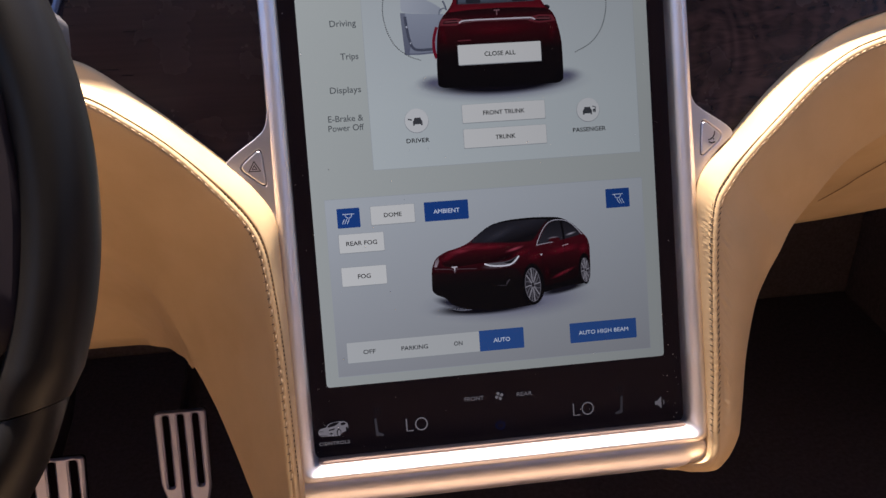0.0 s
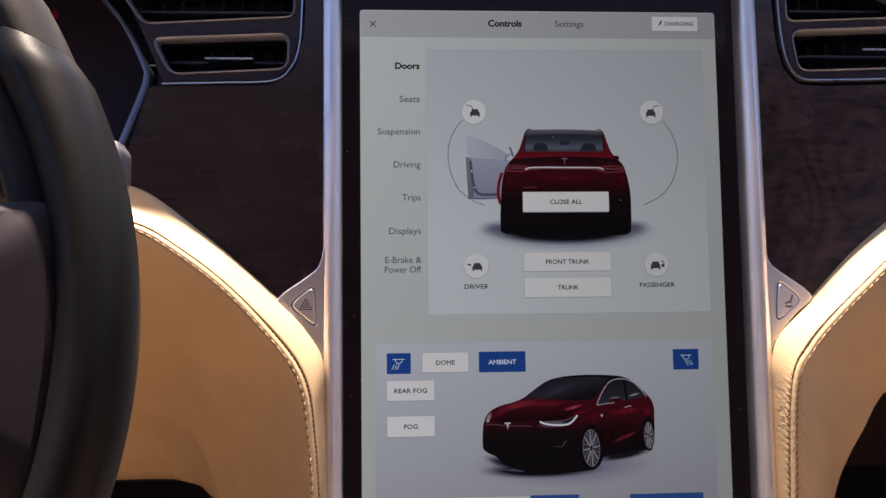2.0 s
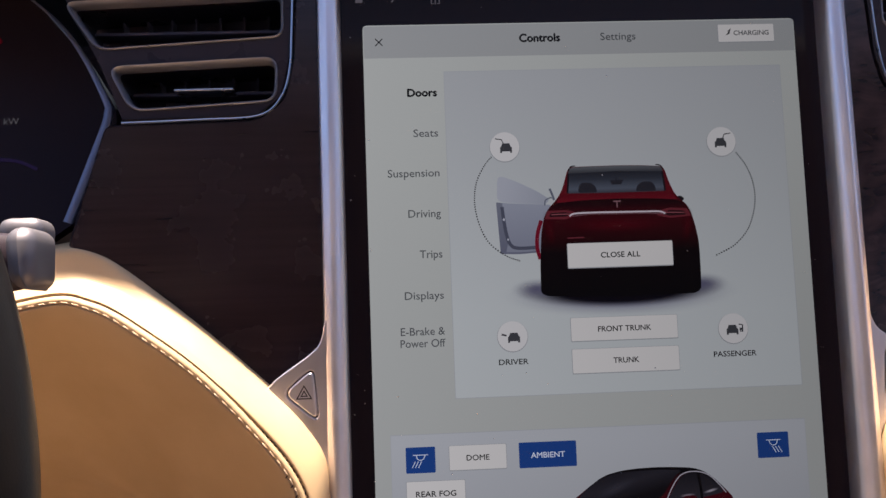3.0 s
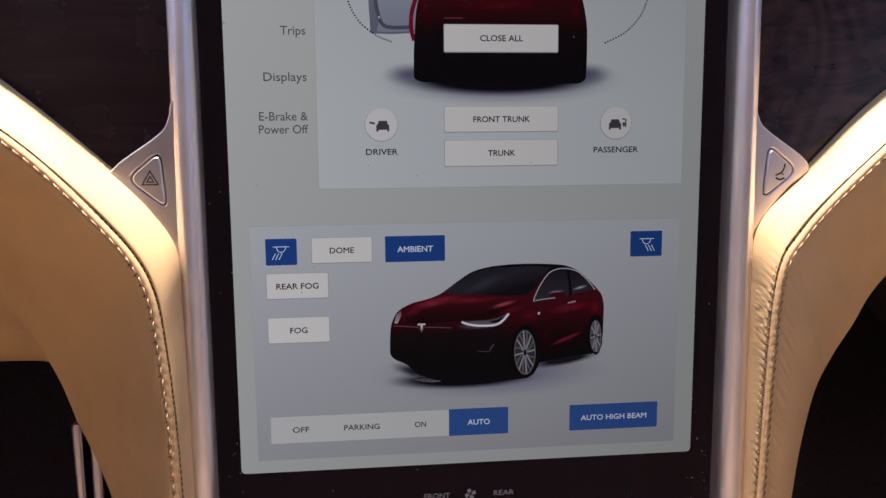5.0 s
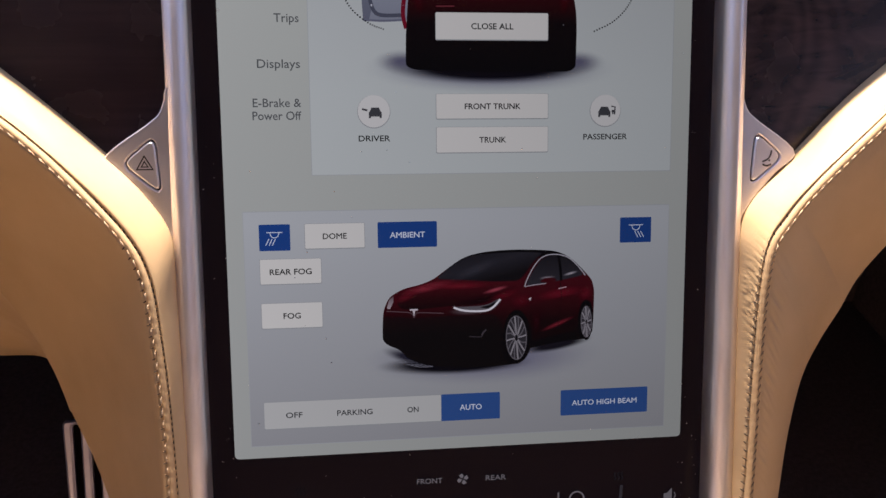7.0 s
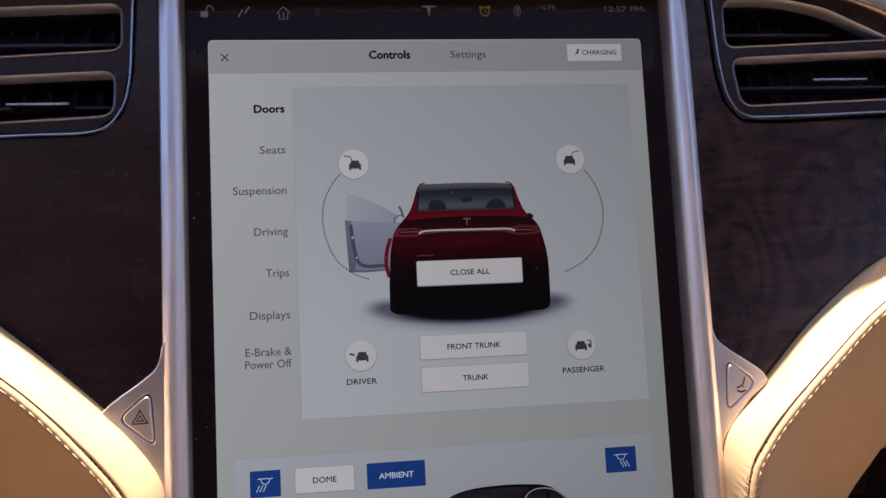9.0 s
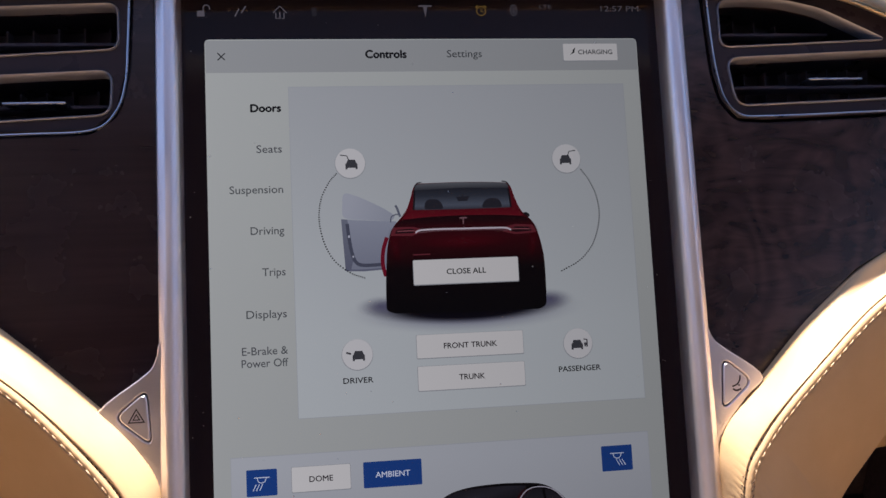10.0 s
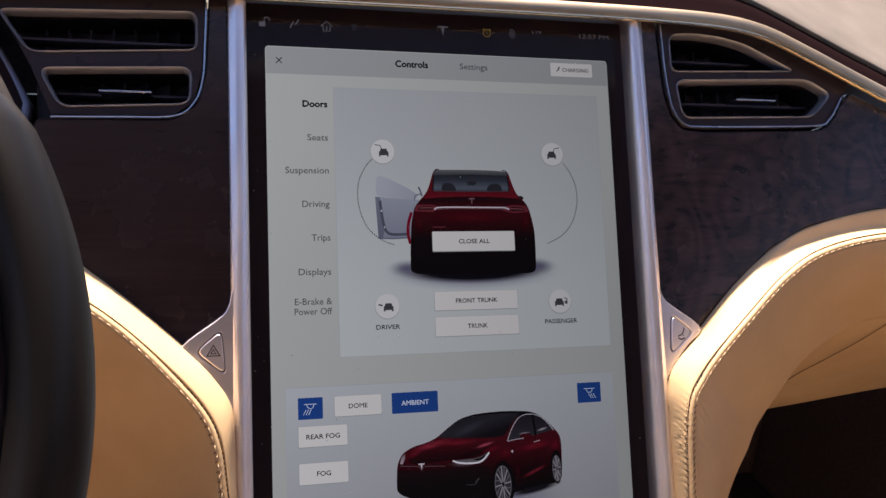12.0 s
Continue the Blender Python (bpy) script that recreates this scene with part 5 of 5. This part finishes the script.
CAR_GAP = lit("car_symbol_gap", (24, 21, 25))
part("car_symbol", joined([sheet(rounded(small_car([(53, 33), (66, 15), (88, 5), (138, 0), (171, 3), (190, 15), (194, 33), (192, 55), (175, 67), (150, 77), (138, 96), (122, 94), (68, 91), (23, 89), (7, 81), (2, 65), (3, 53), (13, 41), (31, 35)]), 0.0006, 3), Y3)]), BAR_ICON, touch)
part("car_symbol_glass", joined([sheet(small_car(q), Y4) for q in ([(61, 31), (79, 12), (99, 6), (139, 3), (131, 15), (108, 27), (73, 33)], [(146, 15), (165, 7), (181, 15), (171, 25), (151, 27)],
                                                                   [(69, 49), (108, 41), (103, 51), (75, 55)], [(4, 52), (36, 56), (35, 59), (4, 56)], [(10, 78), (60, 84), (60, 87), (12, 82)])]), CAR_GAP, touch)
part("car_symbol_wheels", joined([sheet(disc(-104.7, -141.3, 1.45, 2.7, 18), Y4), sheet(disc(-99.6, -139.6, 0.7, 1.7, 14), Y4), sheet(disc(-109.8, -141.4, 1.0, 0.5, 12), Y4)]), CAR_GAP, touch)
part("car_symbol_rim", sheet(disc(-104.6, -141.3, 0.95, 2.1, 18), Y5), BAR_ICON, touch)
caption("CONTROLS", -108, -147.6, 2.7, BAR_ICON, touch, 20, y=Y3, bold=0.006)


def seat_symbol(x, z, s, mat):
    part("seat_symbol", sheet(mm([(x - s * 2.4, z + 6), (x - s * 0.9, z + 6), (x - s * 0.2, z - 3), (x + s * 3.2, z - 4.6), (x + s * 3.2, z - 6), (x - s * 1.8, z - 5.4)]), Y3), mat, touch)
    part("heat_symbol", joined([stroke([(x + k - 0.3, z + 8.6), (x + k + 0.4, z + 10), (x + k - 0.4, z + 11.6), (x + k + 0.3, z + 13)], 0.5, Y3, 10) for k in (-1.8, 0, 1.8)]), BAR_DIM, touch)


BAR_SEAT = lit("bar_seat", (58, 54, 59))
seat_symbol(-79.6, -140.5, 1, BAR_SEAT)
seat_symbol(79, -142, -1, BAR_SEAT)
part("speaker_symbol", joined([sheet(mm([(103, -141.8), (104.6, -141.8), (107.4, -139), (107.4, -147), (104.6, -144.4), (103, -144.4)]), Y3), stroke([(108.6, -141.4), (109.2, -143), (108.6, -144.6)], 0.5, Y3, 8)]), BAR_ICON, touch)
part("power_symbol", joined([stroke([(-1 + 2.6 * math.cos(radians(a)), -147.2 + 2.6 * math.sin(radians(a))) for a in range(130, 411, 20)], 0.6, Y3), stroke([(-1, -146.4), (-1, -143.8)], 0.6, Y3)]), POWER_BLUE, touch)

# dust on the glass
random.seed(7)
specks = []
for k in range(110):
    x, z = random.uniform(-118, 118), random.uniform(-154, 224)
    if k > 34:
        z = random.uniform(-154, -110) if k % 2 else z
        x = random.choice((random.uniform(-119, -108), random.uniform(110, 119), x))
    r = random.choice((0.12, 0.15, 0.2, 0.3))
    specks.append(sheet(disc(x, z, r, r * random.uniform(0.6, 1.4), 6), -0.0030))
dust = tagged(part("dust", joined(specks), material("pale_dust", (0.5, 0.48, 0.45), 0.9), None, "scattered pale dust specks on the screen glass"), "", "dust", kind="stuff")


# ---- steering wheel ----
WC, WR = Vector((-0.3553, -0.2375, 0.0190)), 0.1741
steer = thing("steering_wheel", WC, "black leather steering wheel with grey plastic spokes", "steering wheel")
tilt = Matrix.Rotation(-0.057, 3, "X")


def on_wheel(a, r, off=0.0):
    return WC + tilt @ Vector((r * math.cos(a), off, r * math.sin(a)))


def rim(a0, a1, r0, name, n, skin, skew0=0.0, skew1=0.0):
    rows = []
    for i in range(n):
        a = a0 + (a1 - a0) * i / (n - 1)
        m = min(1.0, min(i, n - 1 - i) / 3.0)
        r = r0 * (0.86 + 0.14 * m)
        skew = skew0 * max(0.0, 1 - i / 12) + skew1 * max(0.0, 1 - (n - 1 - i) / 12)
        rows.append([on_wheel(a + skew * math.cos(k * math.pi / 12), WR + r * math.cos(k * math.pi / 12), r * 1.45 * math.sin(k * math.pi / 12)) for k in range(24)])
    bm = grid(rows, close_v=True)
    bm.verts.ensure_lookup_table()
    bm.faces.new([bm.verts[k] for k in range(24)])
    bm.faces.new([bm.verts[(n - 1) * 24 + k] for k in range(24)])
    bmesh.ops.recalc_face_normals(bm, faces=bm.faces)
    return part(name, bm, skin, steer)


# upper rim in the skylit tone, grips and lower rim in the shaded one
rim(radians(31.7), radians(148.3), 0.0116, "upper_rim", 60, SKYLIT_LEATHER, -0.068, 0.068)
rim(radians(-24.2), radians(31.55), 0.0118, "grip", 44, SHADED_LEATHER, 0.04, -0.068)
rim(radians(148.45), radians(204.2), 0.0118, "grip", 44, SHADED_LEATHER, 0.068, -0.04)
rim(radians(204.4), radians(335.6), 0.0114, "lower_rim", 60, SHADED_LEATHER, -0.04, 0.04)
for a0, a1 in ((-0.42, 0.72), (math.pi - 0.72, math.pi + 0.42)):
    rows = []
    for i in range(40):
        a = a0 + (a1 - a0) * i / 39
        r = 0.0085 * (1.0 - 0.55 * abs(2 * i / 39 - 1) ** 3)
        rows.append([on_wheel(a, WR - 0.0155 + r * math.cos(k * math.pi / 8), 0.001 + r * 1.15 * math.sin(k * math.pi / 8)) for k in range(16)])
    bm = grid(rows, close_v=True)
    bmesh.ops.recalc_face_normals(bm, faces=bm.faces)
    part("rim_trim", bm, SPOKE, steer, "grey soft-touch trim inside the rim")
for s in (-1, 1):
    c = 0 if s > 0 else math.pi
    pts = []
    for a, r in ((-0.30, 0.166), (-0.1, 0.167), (0.1, 0.167), (0.22, 0.166), (0.26, 0.145), (0.34, 0.105), (0.62, 0.07)):
        pts.append((c + s * a, r))
    lowp = [(c + s * a, r) for a, r in ((-1.2, 0.07), (-0.72, 0.10), (-0.42, 0.14))]
    ring = pts + lowp
    front_ring = [on_wheel(a, r, -0.010 if r > 0.12 else -0.02) for a, r in ring]
    back_ring = [on_wheel(a, r, 0.012) for a, r in ring]
    rows = [spline(back_ring, 60, True), spline(front_ring, 60, True)]
    mid = sum(front_ring, Vector()) / len(front_ring)
    rows.append([mid + (p - mid) * 0.93 + Vector((0, -0.003, 0)) for p in rows[1]])
    rows.append([mid + (p - mid) * 0.5 + Vector((0, -0.004, 0)) for p in rows[1]])
    bm = grid(rows, close_v=True)
    bm.verts.ensure_lookup_table()
    bm.faces.new([bm.verts[180 + k] for k in range(60)])
    bmesh.ops.recalc_face_normals(bm, faces=bm.faces)
    part("spoke", bm, SPOKE, steer, "grey soft-touch plastic spoke")
    p = on_wheel(c + s * 0.02, 0.138, -0.022)
    wheel_knob = tube([p + Vector((-0.002, 0, 0)), p + Vector((0.002, 0, 0))], 0.006, 20)
    part("scroll_wheel", wheel_knob, CHROME, steer, "knurled silver scroll wheel")
hub = []
for k, (r, y) in enumerate(((0.078, 0.02), (0.08, -0.005), (0.078, -0.022), (0.065, -0.032), (0.03, -0.037), (0.004, -0.038))):
    hub.append([on_wheel(2 * math.pi * j / 40, r * (1 - 0.12 * max(0, -math.sin(2 * math.pi * j / 40))), y) for j in range(40)])
bm = grid(hub, close_v=True)
bm.verts.ensure_lookup_table()
bm.faces.new([bm.verts[5 * 40 + j] for j in range(40)])
bmesh.ops.recalc_face_normals(bm, faces=bm.faces)
part("hub", bm, SPOKE, steer, "dark grey wheel hub cover")

# ---- steering column and gear stalk ----
column = thing("steering_column", (-0.345, 0.0, 0.0), "black plastic steering column shroud", "steering column")
part("shroud", tube([(-0.345, -0.19, 0.02), (-0.345, -0.12, 0.03), (-0.345, 0.0, 0.04), (-0.345, 0.1, 0.05)], [0.045, 0.058, 0.066, 0.07], 28, flat=1.0), BLACK, column)
stalk = thing("gear_stalk", (-0.28, -0.155, 0.075), "silver-tipped gear stalk on the steering column", "gear stalk")
part("arm", tube(spline([(-0.31, -0.150, 0.075), (-0.27, -0.155, 0.079), (-0.235, -0.158, 0.081), (-0.204, -0.160, 0.082)], 24), [0.0135] * 12 + [0.0135 - 0.0005 * k for k in range(12)], 20, flat=0.6), GLOSSBLACK, stalk)
knob = block(-0.2050, -0.1755, 0.0730, -0.1958, -0.1560, 0.0908, 0.0046, 5)
for v in knob.verts:
    # the end cap narrows downwards and bulges towards the driver
    v.co.x += 0.0018 * (0.0908 - v.co.z) / 0.0178 * (1 if v.co.x < -0.199 else 0)
    v.co.y -= 0.0012 * math.cos((v.co.z - 0.082) / 0.0089 * 1.5)
# The shade on the stalk's silver is put into this darker metal.
SHADED_STALK_METAL = rough_vary(material("shaded_satin_metal", (0.16, 0.155, 0.175), 0.5, 0.6), 60, 0.42, 0.55)
part("tip", knob, SHADED_STALK_METAL, stalk, "rounded satin silver end cap", sharp=60)
part("rear_cap", block(-0.2165, -0.1540, 0.0870, -0.2030, -0.1400, 0.0962, 0.0036, 4), SHADED_STALK_METAL, stalk, "small silver cap behind the tip", sharp=60)
part("band", tube(spline([(-0.275, -0.1585, 0.0882), (-0.25, -0.1605, 0.0890), (-0.214, -0.163, 0.0895)], 12), 0.0016, 8), SHADED_STALK_METAL, stalk, "thin silver band")
LETTER = material("white_print", (0.6, 0.6, 0.6), 0.6)
for body, x, z in (("R", -247.5, 81.0), ("N", -246.5, 75.6), ("D", -245.0, 69.8), ("P", -241.0, 76.0)):
    part("letter", words(body, x, z, 2.8, -0.1682), LETTER, stalk, smooth=False)

# ---- instrument cluster ----
DULLGLASS = rough_vary(material("matt_display_glass", (0.042, 0.030, 0.039), 0.5, specular=0.08), 40, 0.45, 0.6)
cluster = thing("instrument_cluster", (-0.4, 0.05, 0.1), "dark instrument display with faint readings", "instrument cluster")
edge = [(-0.55, 0.262), (-0.34, 0.262), (-0.313, 0.260), (-0.294, 0.247), (-0.266, 0.2135), (-0.2485, 0.1835), (-0.2475, 0.175), (-0.2655, 0.1235), (-0.293, 0.105), (-0.55, 0.105)]
part("display", plate(rounded(edge, 0.008), 0.050, 0.06), DULLGLASS, cluster, "black glossy display face")
part("hood", block(-0.56, 0.0, 0.266, -0.285, 0.2, 0.30, 0.012, 3), BLACK, cluster, "black hood over the display")
strip = spline([(-0.318, 0.045, 0.2590), (-0.2977, 0.041, 0.2476), (-0.2761, 0.04, 0.2290), (-0.2616, 0.04, 0.2087), (-0.2500, 0.04, 0.1845), (-0.2488, 0.04, 0.178), (-0.2504, 0.04, 0.1704), (-0.2580, 0.04, 0.1500), (-0.2700, 0.04, 0.119)], 60)
part("edge_strip", tube(strip, [0.0005 + 0.0021 * max(0.0, min(1.0, (k - 8) / 30)) for k in range(60)], 10, flat=0.5), rough_vary(material("blue_grey_metal", (0.28, 0.30, 0.42), 0.45, 0.7), 60, 0.40, 0.52), cluster, "blue-grey metal strip round the display")
part("side_cheek", block(-0.245, 0.046, 0.09, -0.20, 0.07, 0.228, 0.004), BLACK, cluster)
CL_TEXT = lit("cluster_text", (96, 94, 98))
CL_RED = lit("cluster_red", (84, 10, 22))
part("reading", words("100", -314, 201, 3.6, 0.0494), CL_TEXT, cluster, smooth=False)
part("reading", words("kW", -304, 177, 3.8, 0.0494), CL_TEXT, cluster, smooth=False)
part("warning_symbol", sheet(mm([(-314.5, 220.5), (-311.8, 226.5), (-309, 221.5), (-311, 219)]), 0.0494), CL_RED, cluster)
part("warning_symbol", stroke([(-333, 226), (-331, 229.4), (-329, 230), (-327, 229.4), (-325, 226)], 1.0, 0.0494, 12), CL_RED, cluster)
part("gauge_mark", stroke([(-312, 156), (-300, 154.5), (-290, 150)], 2.0, 0.0494, 12), lit("gauge_blue", (38, 30, 62)), cluster)


# ---- pedals ----
def pedal(name, x0, x1, z0, z1, y, slots, label):
    root = thing(name, ((x0 + x1) / 2, y, z0), label, "pedal", "foot pedals")
    w = (x1 - x0)
    h = z1 - z0
    outline = rounded([(x0, z1), (x1, z1), (x1 - 0.02 * w, z0 + 0.25 * h), (x1 - 0.16 * w, z0), (x0 + 0.24 * w, z0), (x0 + 0.03 * w, z0 + 0.31 * h)], 0.006)
    holes = []
    for k in range(slots):
        # the outer slots of the narrow pedal stop short of its tapered foot
        first, step = (0.22, 0.285) if slots == 3 else (0.13, 0.247)
        c, s = x0 + w * (first + step * k), w * 0.195 / slots
        short = 0.28 if slots == 3 and k != 1 else 0.06
        holes.append(rounded(box2(c - s, z0 + h * short, c + s, z1 - 0.04 * h), s, 6))
    part("plate", plate(outline, y, y + 0.006, holes=holes, edge=0.0020), BRUSHED, root, "brushed steel plate with long slots")
    part("rubber", plate([Vector(((x0 + x1) / 2, (z0 + z1) / 2)) + (p - Vector(((x0 + x1) / 2, (z0 + z1) / 2))) * 0.97 for p in outline], y + 0.0065, y + 0.014), DEEPBLACK, root, "black rubber behind the slots")
    part("arm", tube([(x0 + w * 0.5, y + 0.014, z1 - 0.03), (x0 + w * 0.5, y + 0.09, z1 + 0.02), (x0 + w * 0.5, y + 0.2, z1 + 0.10), (x0 + w * 0.5, 0.93, z1 + 0.13)], 0.009, 10), BLACK, root)
    return root


pedal("accelerator_pedal", -0.3095, -0.2555, -0.323, -0.2085, 0.37, 3, "brushed steel accelerator pedal with three slots")
pedal("brake_pedal", -0.474, -0.384, -0.322, -0.247, 0.37, 4, "brushed steel brake pedal with slots")
